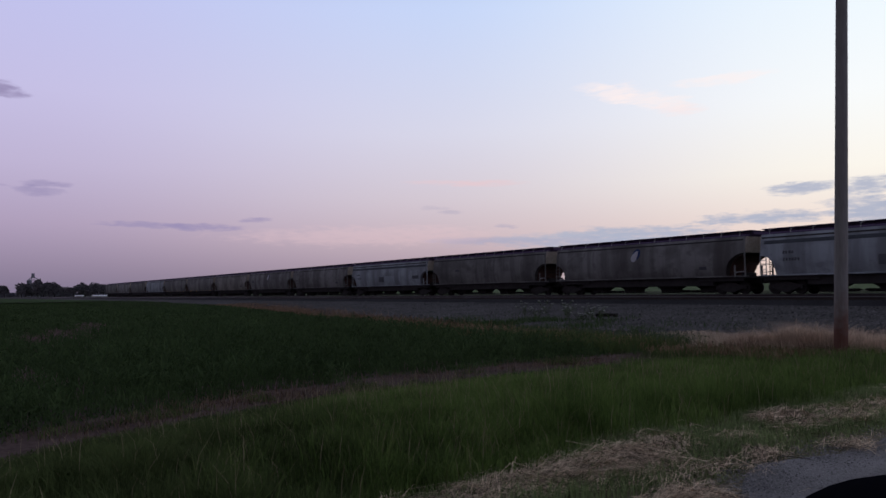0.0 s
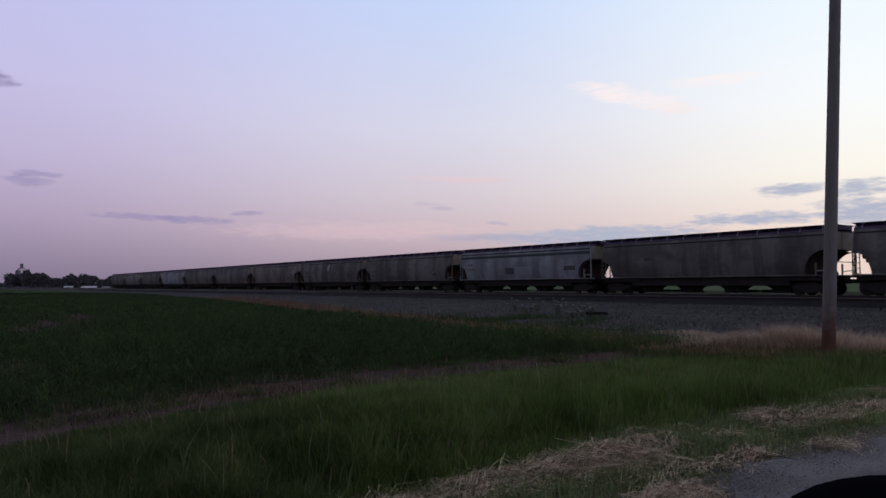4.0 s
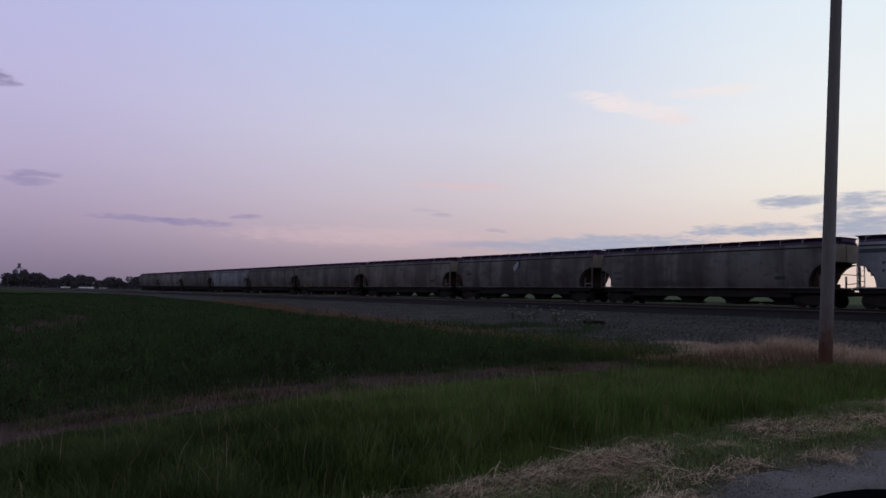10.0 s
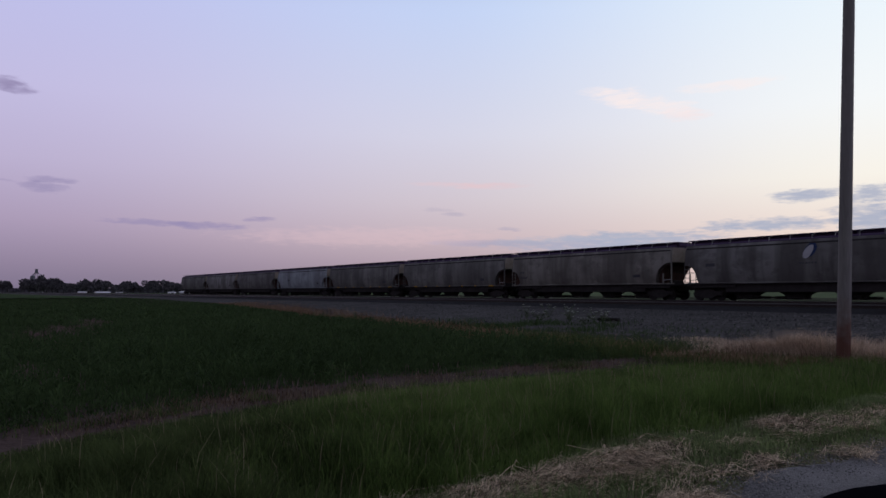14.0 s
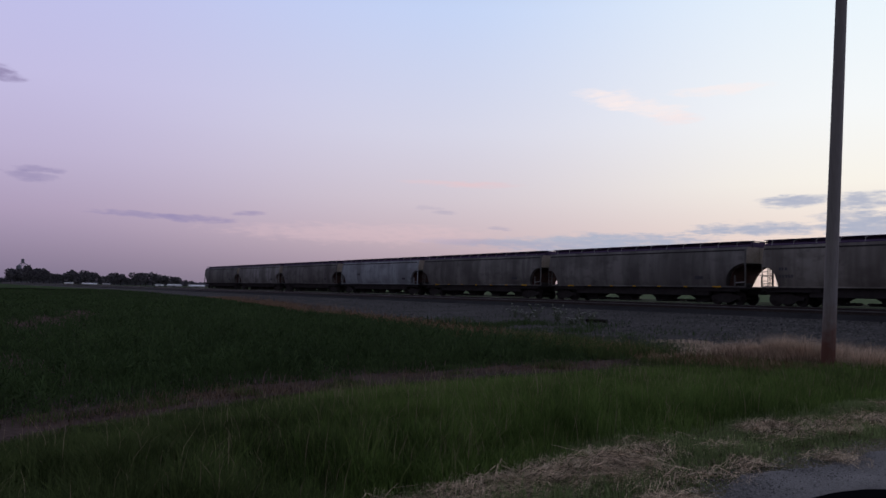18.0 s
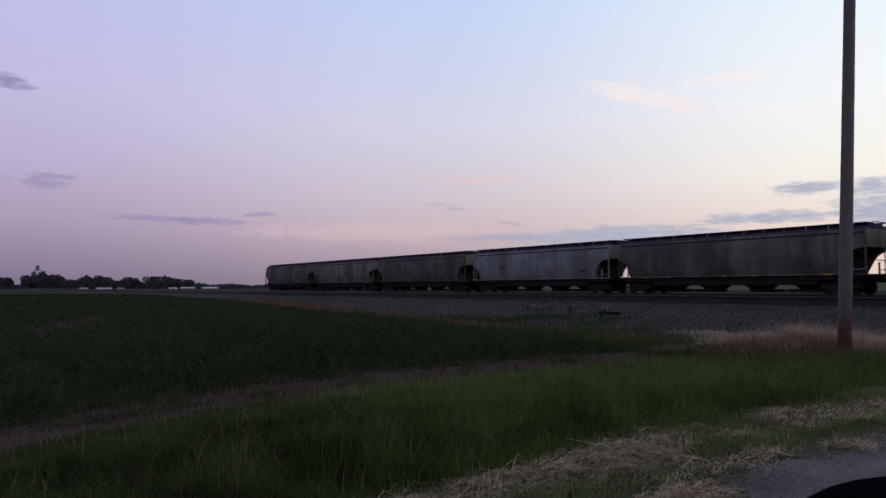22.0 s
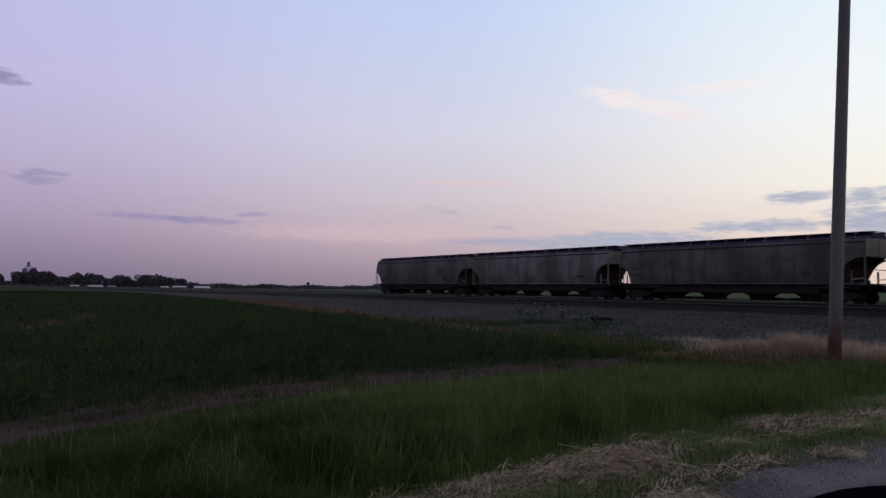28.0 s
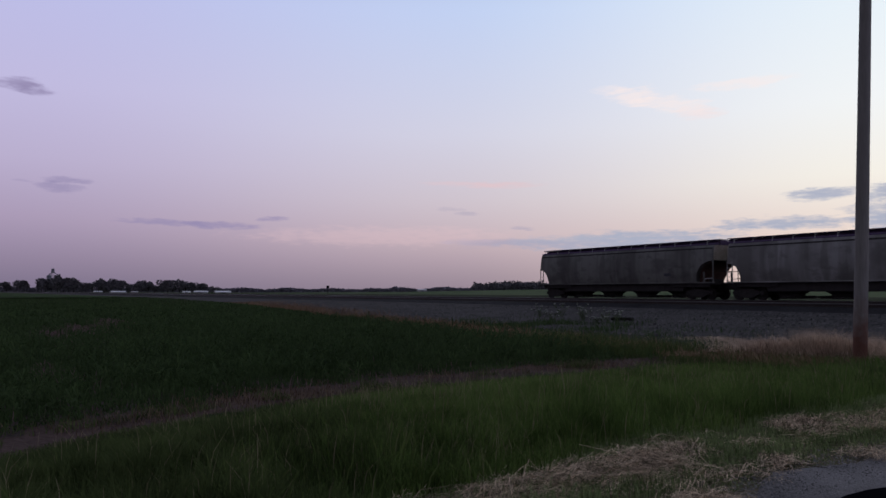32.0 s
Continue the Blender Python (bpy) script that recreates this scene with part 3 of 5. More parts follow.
def crop():
    g = np.random.RandomState(11)
    xs, ys, lod = [], [], []
    for x0, x1, dx, dy, l in ((-36, -8, 0.5, 0.17, 0), (-90, -36, 0.6, 0.3, 1), (-170, -90, 1.0, 0.6, 1)):
        for x in np.arange(x0, x1, dx):
            yy = np.arange(-3 - (4 if x0 < -40 else 0), field_north(x), dy)
            xs.append(np.full(len(yy), x))
            ys.append(yy)
            lod.append(np.full(len(yy), l))
    x, y, lod = np.concatenate(xs), np.concatenate(ys), np.concatenate(lod)
    n = len(x)
    x = x + g.normal(0, 0.12, n)
    y = y + g.normal(0, 0.08, n)
    edge = np.array([crop_edge(v) for v in y])
    bare = field_noise(x, y, 0.13, 9) + 0.4 * field_noise(x, y, 0.6, 3)
    patch = bare_patch(x, y)
    keep = (x < edge + g.normal(0, 0.15, n)) & (g.uniform(0, 1, n) > 0.03 + 0.9 * patch) & (g.uniform(0, 1, n) < 0.22 + (edge - x) * 0.3) & (bare > -0.75)
    x, y, lod, bare, patch, edge = x[keep], y[keep], lod[keep], bare[keep], patch[keep], edge[keep]
    n = len(x)
    H = np.clip(0.48 + 0.1 * bare + g.normal(0, 0.05, n), 0.2, 0.75) * (1 - 0.4 * patch) * np.clip(0.62 + 0.2 * (edge - x), 0.5, 1)
    H *= np.where(y > np.array([field_north(v) for v in x]) - 1.2, 0.85, 1.0)
    Vs, Fs = [], []
    base = 0
    for leaf in range(11):
        sel = np.ones(n, bool) if leaf < 6 else lod == 0
        m = sel.sum()
        a = (leaf % 2) * np.pi + g.normal(0, 1.3, m)
        P = np.stack([x[sel], y[sel], gz(x[sel], y[sel])], 1)
        h = H[sel] * g.uniform(0.85, 1.12, m)
        z0 = h * min(0.75, 0.05 + 0.075 * leaf) * g.uniform(0.7, 1.2, m)
        ln = h * g.uniform(0.3, 0.75, m)
        up = h * g.uniform(0.12, 0.4, m)
        d = np.stack([np.cos(a), np.sin(a), np.zeros(m)], 1)
        s = np.stack([-np.sin(a), np.cos(a), g.normal(0, 0.5, m)], 1)
        wide = np.where(lod[sel] == 0, 0.022, 0.06)[:, None] * 0.5 * g.uniform(0.6, 1.3, (m, 1))
        k = np.array([0, 0, 1.0])
        A = P + k * z0[:, None]
        B = A + d * (ln * 0.45)[:, None] + k * up[:, None]
        C = A + d * ln[:, None] + k * (up * g.uniform(-0.5, 1.3, m))[:, None]
        V = np.stack([A - s * wide * 0.5, A + s * wide * 0.5, B + s * wide, B - s * wide, C], 1).reshape(-1, 3)
        b = base + np.arange(m) * 5
        Vs.append(V)
        Fs.append((np.stack([b, b + 1, b + 2, b + 3], 1), np.stack([b + 3, b + 2, b + 4], 1)))
        base += 5 * m
    q = np.concatenate([f[0] for f in Fs])
    t = np.concatenate([f[1] for f in Fs])
    raw_mesh("corn_crop", np.concatenate(Vs), np.concatenate([q.ravel(), t.ravel()]), np.r_[np.full(len(q), 4), np.full(len(t), 3)], M["corn"], "knee-high dark green corn crop in rows", "crop")
    n = 60000
    y = g.uniform(-3, 14, n)
    e = np.array([crop_edge(v) for v in y])
    x = e - 0.35 - np.abs(g.normal(0, 7, n))
    ok = (y < np.array([field_north(v) for v in x])) & (x > -34)
    x, y, e = x[ok], y[ok], e[ok]
    n = len(x)
    blades("crop_undergrowth", np.stack([x, y, gz(x, y) - 0.01], 1), np.clip(g.normal(0.2, 0.08, n), 0.04, 0.42) * np.clip(0.15 + (e - x) * 0.35, 0.15, 0.8), g.uniform(0.012, 0.03, n), 0.9, M["corn"], "low green growth between the corn plants", "crop", 41)
    # the far part of the field closes into one canopy
    xs = list(np.arange(-900, -165, 4.0))
    ys = list(np.arange(-60, 31.8, 1.5))
    verts = [(a, b, 0.42 + 0.12 * noise.noise((a * 0.4, b * 0.9, 3))) for b in ys for a in xs]
    w = len(xs)
    faces = [(j * w + i, j * w + i + 1, (j + 1) * w + i + 1, (j + 1) * w + i) for j in range(len(ys) - 1) for i in range(w - 1)]
    ob = mesh_object("corn_canopy", verts, faces, M["canopy"])
    tagged(ob, "closed dark green canopy of the far cornfield", "crop", kind="stuff")


def dry_grass():
    g = np.random.RandomState(14)
    # brown clumps along the gravel, then pale ones round the pole
    P, H, W = [], [], []
    for _ in range(420):
        cx, cy = g.uniform(-21, -3, 1)[0], g.uniform(16.5, 24.5, 1)[0]
        if (cx < -13 or -8.4 < cx < -7.2) and g.uniform() < 0.8 or cx < -11.4 and g.uniform() < 0.5 or cy > 21.8 or noise.noise((cx * 0.45, cy * 0.6, 4)) < 0.08:
            continue
        m = g.randint(140, 320)
        r = g.uniform(0.25, 0.75)
        px, py = cx + g.normal(0, r, m), cy + g.normal(0, r * 0.6, m)
        P.append(np.stack([px, py, gz(px, py) - 0.01], 1))
        H.append(np.clip(g.normal(0.15, 0.06, m) * (2.0 if 0.5 < abs(cx + 9.9) < 2.4 else 1), 0.06, 0.8))
        W.append(g.uniform(0.005, 0.011, m))
    blades("brown_grass", np.concatenate(P), np.concatenate(H), np.concatenate(W), 1.5, M["brown"], "brown half-dead grass along the gravel's edge", "grass", 19)
    P, H, W = [], [], []
    for cx, cy, r, h, m in ((-10.6, 18.3, 0.42, 0.72, 2000), (-11.4, 18.7, 0.5, 0.72, 1900), (-12.4, 18.6, 0.6, 0.5, 1500), (-10.3, 19.4, 0.6, 0.6, 1600), (-8.9, 18.5, 0.45, 0.62, 1500), (-8.4, 19.3, 0.6, 0.38, 1200), (-12.8, 17.2, 0.5, 0.18, 800), (-13.4, 18.8, 0.7, 0.22, 1000), (-14.6, 20.2, 0.8, 0.2, 900), (-16.2, 21.3, 0.9, 0.2, 900), (-12.6, 15.6, 0.6, 0.13, 700), (-7.2, 19.6, 0.6, 0.28, 900), (-6.0, 20.0, 0.7, 0.28, 900)):
        px, py = cx + g.normal(0, r, m), cy + g.normal(0, r * 0.7, m)
        P.append(np.stack([px, py, gz(px, py) - 0.01], 1))
        dome = np.exp(-((px - cx) ** 2 + ((py - cy) / 0.7) ** 2) / (2.2 * r * r))
        H.append(np.clip(h * (0.35 + 0.75 * dome) * g.uniform(0.6, 1.15, m), 0.04, 0.85))
        W.append(g.uniform(0.005, 0.01, m))
    blades("dry_grass", np.concatenate(P), np.concatenate(H), np.concatenate(W), 1.3, M["dry"], "pale dry straw-coloured grass clumps at the pole", "grass", 15)
    n = 50000
    x = -np.exp(g.uniform(np.log(9), np.log(95), n))
    north = np.array([field_north(v) for v in x])
    y = north + 0.2 + np.abs(g.normal(0, 1.0, n)) * (1 + 0.02 * -x)
    keep = field_noise(x, y, 0.35, 6) - np.where(x > -21, 0.3, 0) > g.uniform(-0.5, 0.3, n)
    x, y = x[keep], y[keep]
    n = len(x)
    blades("dead_verge_grass", np.stack([x, y, gz(x, y) - 0.01], 1), np.clip(g.normal(0.16, 0.07, n) + np.where(x < -22, 0.08, 0), 0.04, 0.45), g.uniform(0.012, 0.03, n), 1.0, M["rusty"], "reddish dead grass between the field and the gravel", "grass", 16)
    # withered plants in the field's failed spots and along its front
    n = 60000
    x, y = g.uniform(-42, -9, n), g.uniform(-1, 9, n)
    ce = np.array([crop_edge(v) for v in y])
    keep = (bare_patch(x, y) * 0.8 + 0.12 * np.exp(-((ce - 0.5 - x) / 0.9) ** 2) > g.uniform(0, 1, n)) & (x < ce) & (field_noise(x, y, 1.6, 52) > -0.1)
    x, y = x[keep], y[keep]
    n = len(x)
    blades("withered_stalks", np.stack([x, y, gz(x, y) - 0.01], 1), np.clip(g.normal(0.16, 0.07, n) + 0.2 * bare_patch(x, y), 0.05, 0.42), g.uniform(0.008, 0.018, n) * (1 + 0.04 * (-x - 9)), 0.45, M["withered"], "pinkish withered plants in thin spots of the field", "weeds", 53)
    # dead thatch on the bare strip
    n = 20000
    y = g.uniform(-2, 18, n)
    e0 = np.array([soil_edge(v) for v in y])
    x = e0 - 0.55 + g.normal(0, 0.5, n)
    keep = (field_noise(x, y, 0.5, 8) > g.uniform(-0.4, 0.4, n)) & (x < e0 + 0.5)
    x, y = x[keep], y[keep]
    n = len(x)
    blades("dead_strip_grass", np.stack([x, y, gz(x, y) - 0.01], 1), np.clip(g.normal(0.06, 0.045, n), 0.015, 0.26), g.uniform(0.005, 0.011, n), 1.3, M["strip_grass"], "sparse reddish dead grass on the bare soil strip", "grass", 17)
    n = 14000
    y = g.uniform(-2, 14, n)
    e0 = np.array([soil_edge(v) for v in y])
    x = e0 - 0.3 + g.normal(0, 0.45, n)
    keep = field_noise(x, y, 1.3, 18) > 0.12 + g.uniform(0, 0.25, n)
    x, y = x[keep], y[keep]
    n = len(x)
    blades("strip_weeds", np.stack([x, y, gz(x, y) - 0.01], 1), np.clip(g.normal(0.09, 0.05, n), 0.02, 0.26), g.uniform(0.006, 0.014, n), 1.1, M["dark_olive"], "low weed tufts on the bare soil strip", "weeds", 27)
    # green grass mixed in towards the corner of the field
    n = 34000
    x = g.uniform(-26, -4.5, n)
    y = np.maximum(12.2, np.array([field_north(v) for v in x]) - 0.5) + np.abs(g.normal(0, 2.0, n))
    on_strip = np.abs(x + 12.55) < 0.5 + 0.35 * field_noise(y, y, 0.6, 31)
    keep = (field_noise(x, y, 0.25, 12) + np.where((x < -13.1) & (x > -19) & (y < 17.5), 0.5, 0) > g.uniform(-0.3, 0.35, n)) & (y < 21) & ~(on_strip & (g.uniform(0, 1, n) < 0.75)) & ~((y > 16.6) & (x > -14) & (g.uniform(0, 1, n) < 0.8))
    x, y = x[keep], y[keep]
    n = len(x)
    blades("corner_grass", np.stack([x, y, gz(x, y) - 0.01], 1), np.clip(g.normal(0.17, 0.07, n) + np.where(x < -13.1, 0.1, 0), 0.04, 0.45), g.uniform(0.008, 0.016, n), 0.7, M["dark_olive"], "rough green grass at the corner of the field", "grass", 18)


def stones():
    g = np.random.RandomState(20)
    n = 15000
    x = -np.exp(g.uniform(np.log(8), np.log(90), n))
    y = g.uniform(21, 38.6, n)
    ok = y > np.array([field_north(v) for v in x]) + 1.0
    x, y = x[ok], y[ok]
    n = len(x)
    r = g.uniform(0.025, 0.075, n) * np.where(g.uniform(0, 1, n) < 0.04, 1.6, 1)
    oct_v = np.array([(1, 0, 0), (-1, 0, 0), (0, 1, 0), (0, -1, 0), (0, 0, 0.8), (0, 0, -0.6)])
    oct_f = np.array([(0, 2, 4), (2, 1, 4), (1, 3, 4), (3, 0, 4)])
    V = oct_v[None] * r[:, None, None] * g.uniform(0.6, 1.3, (n, 6, 1))
    V = V + np.stack([x, y, gz(x, y) + r * 0.25], 1)[:, None]
    F = (oct_f[None] + (np.arange(n) * 6)[:, None, None]).ravel()
    raw_mesh("loose_stones", V.reshape(-1, 3), F, np.full(4 * n, 3), M["stone"], "loose grey ballast stones on the gravel slope", "gravel")


def flowering_weed(x, y, h, seed):
    g = random.Random(seed)
    ob = empty("flowering_weed", x, y, ground_z(x, y))
    tagged(ob, "tall weed with small whitish flower heads on the gravel", "weed", "weeds by the railway")
    bm = bmesh.new()
    heads = []
    for _ in range(9):
        a, r = g.uniform(0, 6.28), g.uniform(0.1, 0.55)
        top = (math.cos(a) * r, math.sin(a) * r, h * g.uniform(0.5, 1.0))
        rod(bm, (0, 0, -0.02), top, 0.008, 5, 0.004)
        heads.append(top)
        for _ in range(9):
            f = g.uniform(0.15, 0.9)
            q = Vector(top) * f
            e = q + Vector((g.uniform(-0.22, 0.22), g.uniform(-0.22, 0.22), g.uniform(-0.02, 0.14)))
            sv = Vector((g.uniform(-1, 1), g.uniform(-1, 1), 0.2)).normalized() * 0.022
            vs = [bm.verts.new(p) for p in (q, (q + e) / 2 + sv, e, (q + e) / 2 - sv)]
            bm.faces.new(vs)
    part("stalk_tuft", bm, M["stem"], ob)
    bm = bmesh.new()
    for t in heads:
        for _ in range(5):
            c = Vector(t) + Vector((g.uniform(-0.07, 0.07), g.uniform(-0.07, 0.07), g.uniform(-0.02, 0.03)))
            bmesh.ops.create_icosphere(bm, subdivisions=1, radius=g.uniform(0.015, 0.035), matrix=Matrix.Translation(c) @ Matrix.Diagonal((1, 1, 0.5, 1)))
    tagged(part("flower_heads", bm, M["umbel"], ob, "small whitish flower clusters"), kind="stuff")


def road_grit():
    g = np.random.RandomState(44)
    n = 16000
    y = 2 + 14 * g.uniform(0, 1, n) ** 1.4
    x = np.array([road_edge(v) for v in y]) + g.normal(0.0, 0.22, n) + np.where(g.uniform(0, 1, n) < 0.25, g.uniform(0, 1.2, n), 0)
    r = g.uniform(0.003, 0.011, n)
    oct_v = np.array([(1, 0, 0), (-1, 0, 0), (0, 1, 0), (0, -1, 0), (0, 0, 0.8)])
    oct_f = np.array([(0, 2, 4), (2, 1, 4), (1, 3, 4), (3, 0, 4)])
    z = 0.022 + np.clip((x + 3.9) * 0.0137, -0.05, 0.05)
    V = oct_v[None] * r[:, None, None] * g.uniform(0.6, 1.4, (n, 5, 1)) + np.stack([x, y, z], 1)[:, None]
    F = (oct_f[None] + (np.arange(n) * 5)[:, None, None]).ravel()
    raw_mesh("road_grit", V.reshape(-1, 3), F, np.full(4 * n, 3), M["grit"], "loose pale grit along the road's edge", "gravel")


M["grit"] = material("road_grit", (0.1, 0.093, 0.09), 0.9, 0.4, 2, 30, 0, island=1.0, second=(0.21, 0.195, 0.185))
verge_grass()
mown_strip()
road_grit()
crop()
dry_grass()
stones()
for wx, wy, wh in ((-34.2, 28.5, 0.85), (-33.0, 29.1, 0.8), (-30.4, 28.3, 0.9), (-29.6, 27.6, 0.75), (-28.1, 27.9, 0.75), (-27.2, 27.6, 0.6), (-31.6, 27.2, 0.5), (-26.4, 25.6, 0.4)):
    flowering_weed(wx, wy, wh, int(wx * 10))


def low_weeds():
    """Low leafy growth round the flowering weeds on the gravel."""
    g = np.random.RandomState(61)
    n = 15000
    x, y = g.normal(-26.5, 3.8, n), g.normal(22.6, 2.2, n)
    keep = (field_noise(x, y, 0.55, 62) + 0.1 > g.uniform(-0.1, 0.6, n)) & (y > np.array([field_north(v) for v in x]) + 0.2)
    x, y = x[keep], y[keep]
    n = len(x)
    blades("low_weeds", np.stack([x, y, gz(x, y) - 0.01], 1), np.clip(g.normal(0.2, 0.09, n), 0.04, 0.5), g.uniform(0.01, 0.025, n), 0.9, M["corn"], "low dark green weeds spreading over the gravel", "weeds", 63)


low_weeds()


def scrap_tie():
    ob = empty("discarded_tie", -27.9, 28.8, ground_z(0, 28.8))
    tagged(ob, "short dark broken wooden tie lying on the gravel", "scrap wood")
    bm = bmesh.new()
    box(bm, -0.6, 0.6, -0.12, 0.12, 0, 0.17, 0.02)
    for v in bm.verts:
        v.co += Vector((0.1 * noise.noise(v.co * 9), 0.02 * noise.noise(v.co * 5), 0))
    part("timber", bm, M["scrap"], ob)
    ob.rotation_euler = (0, 0, 0.25)


scrap_tie()


# ---- distance ----
def polar(azim, r):
    a = radians(azim)
    return -math.sin(a) * r, math.cos(a) * r


def leaf_mass(g, n, rx, rz, cz, size):
    """Leaf clumps as small quads spread through a lumpy crown."""
    lobes = [(g.uniform(-0.55, 0.55) * rx, g.uniform(-0.55, 0.55) * rx, cz + g.uniform(-0.5, 0.6) * rz, g.uniform(0.38, 0.6)) for _ in range(7)]
    V, F = [], []
    for k in range(n):
        lx, ly, lz, lr = lobes[k % 7]
        d = Vector((g.gauss(0, 1), g.gauss(0, 1), g.gauss(0, 1))).normalized() * g.uniform(0.6, 1.0)
        c = Vector((lx + d.x * lr * rx, ly + d.y * lr * rx, lz + d.z * lr * rz))
        u = Vector((g.gauss(0, 1), g.gauss(0, 1), g.gauss(0, 1))).normalized()
        w = u.orthogonal().normalized()
        s = size * g.uniform(0.6, 1.3)
        b = len(V)
        V += [c - u * s, c - w * s * 0.7, c + u * s, c + w * s * 0.7]
        F.append((b, b + 1, b + 2, b + 3))
    return V, F


def farm_tree(azim, r, h, seed, wide=0.58):
    g = random.Random(seed)
    x, y = polar(azim, r)
    ob = empty("tree", x, y, ground_z(x, y))
    tagged(ob, "dark leafy broad-crowned tree on the far farmland", "tree", "distant tree row")
    bm = bmesh.new()
    rod(bm, (0, 0, 0), (0, 0, h * 0.55), h * 0.03, 7, h * 0.015)
    for _ in range(4):
        a = g.uniform(0, 6.28)
        rod(bm, (0, 0, h * g.uniform(0.25, 0.4)), (math.cos(a) * h * 0.22, math.sin(a) * h * 0.22, h * 0.65), h * 0.012, 5, h * 0.006)
    part("trunk", bm, M["bark"], ob)
    V, F = leaf_mass(g, 620, h * wide, h * 0.44, h * 0.56, h * 0.07)
    mesh_object("crown", V, F, M["leaf"], parent=ob)


# horizontal place along the tree row, height in metres
ROW = ((90.2, 12), (89.4, 11), (88.7, 11), (88.2, 12), (87.75, 11.5), (87.0, 12), (86.7, 12.5), (85.7, 14), (85.45, 17), (85.1, 18), (84.75, 18.5), (84.4, 18), (84.05, 16.5), (83.75, 17), (83.4, 13), (83.0, 11.5), (82.6, 12.5), (82.2, 19), (81.85, 14.5),
       (81.45, 15.5), (81.1, 16.5), (80.75, 15), (80.3, 12), (79.75, 14), (79.4, 15), (79.0, 14.5), (78.6, 12), (78.0, 15), (77.7, 16.5), (77.35, 17), (76.9, 16), (76.5, 15), (76.2, 12), (75.9, 12.5), (75.55, 13), (75.2, 11), (74.7, 8), (74.35, 7.5))
for k, (a, h) in enumerate(ROW):
    farm_tree(a, 905 + 23 * math.sin(k * 2.4), h * 0.98, 100 + k, 0.52 + 0.12 * math.sin(k * 1.7))


def shed(azim, r, length, h, seed, roof_mat, wall_mat):
    x, y = polar(azim, r)
    ob = empty("farm_shed", x, y, ground_z(x, y))
    ob.rotation_euler = (0, 0, radians(azim + (12 if seed % 2 else -8)))
    tagged(ob, "low pale metal farm shed with a shallow gable roof", "shed", "far farm buildings")
    w = length * 0.55
    bm = bmesh.new()
    box(bm, -length / 2, length / 2, -w / 2, w / 2, 0, h)
    part("wall", bm, wall_mat, ob)
    bm = bmesh.new()
    rise = w * 0.16
    e = 0.3
    pts = [(-w / 2 - e, h - 0.05), (0, h + rise), (w / 2 + e, h - 0.05), (w / 2 + e, h + 0.15), (0, h + rise + 0.2), (-w / 2 - e, h + 0.15)]
    a = [bm.verts.new((-length / 2 - e, p, q)) for p, q in pts]
    b = [bm.verts.new((length / 2 + e, p, q)) for p, q in pts]
    bm.faces.new(a)
    bm.faces.new(b[::-1])
    for k in range(6):
        bm.faces.new((a[k], a[(k + 1) % 6], b[(k + 1) % 6], b[k]))
    part("roof", bm, roof_mat, ob)
    bm = bmesh.new()
    box(bm, -length * 0.15, length * 0.15, -w / 2 - 0.08, -w / 2 - 0.01, 0, h * 0.8)
    part("door", bm, M["galv"], ob)


for k, (a, ln, h) in enumerate(((82.24, 8, 1.5), (80.98, 14, 1.0), (79.9, 7, 1.3), (76.44, 8, 1.5), (75.43, 14, 1.5), (73.93, 17, 1.2))):
    shed(a, 868 + 4 * (k % 3), ln, h, k, M["white"], M["shed"] if k % 3 else M["white"])
shed(59.15, 1500, 18, 3.5, 3, M["white"], M["shed"])


def elevator(azim, r):
    x, y = polar(azim, r)
    ob = empty("grain_elevator", x, y, ground_z(x, y))
    ob.rotation_euler = (0, 0, radians(azim))
    tagged(ob, "grey steel grain elevator with bins rising behind trees", "grain elevator")
    for dx, h, rad in ((-4.5, 19.5, 2.6), (4.0, 18.5, 2.5)):
        bm = bmesh.new()
        rod(bm, (dx, 0, 0), (dx, 0, h), rad, 20)
        b = part("bin", bm, M["galv"], ob)
        bm = bmesh.new()
        rod(bm, (dx, 0, h), (dx, 0, h + rad * 0.5), rad + 0.15, 20, 0.6)
        part("bin_roof", bm, M["galv"], b)
    bm = bmesh.new()
    for sx in (-1, 1):
        for sy in (-1, 1):
            rod(bm, (-1 + sx * 1.2, sy * 1.2, 0), (-1 + sx * 1.2, sy * 1.2, 26), 0.25, 6)
    for z in range(3, 26, 3):
        rod(bm, (-2.2, -1.2, z), (0.2, -1.2, z + 3 if z < 23 else z), 0.12, 5)
        rod(bm, (-2.2, 1.2, z), (0.2, 1.2, z), 0.12, 5)
    box(bm, -2.6, 0.6, -1.6, 1.6, 22.5, 27.5)
    part("leg_tower", bm, M["galv"], ob)
    bm = bmesh.new()
    rod(bm, (0, 0, 23.5), (4.5, 0, 20.0), 0.4, 8)
    rod(bm, (-2, 0, 23.5), (-4.6, 0, 21.0), 0.4, 8)
    part("spout", bm, M["galv"], ob)


elevator(85.0, 960)


def woods(name, a0, a1, r0, r1, count, h0, h1, mt, label, seed, leaves=26, size=0.16):
    g = random.Random(seed)
    V, F = [], []
    for _ in range(count):
        a, r = g.uniform(a0, a1), g.uniform(r0, r1)
        x, y = polar(a, r)
        h = g.uniform(h0, h1) * (0.85 + 0.3 * noise.noise((a * 0.6, 2, seed)))
        v, f = leaf_mass(g, leaves, h * 0.6, h * 0.5, h * 0.48, h * size)
        b = len(V)
        V += [Vector((x, y, ground_z(x, y))) + p for p in v]
        F += [tuple(i + b for i in q) for q in f]
    ob = mesh_object(name, V, F, mt)
    tagged(ob, label, "woods", kind="stuff")


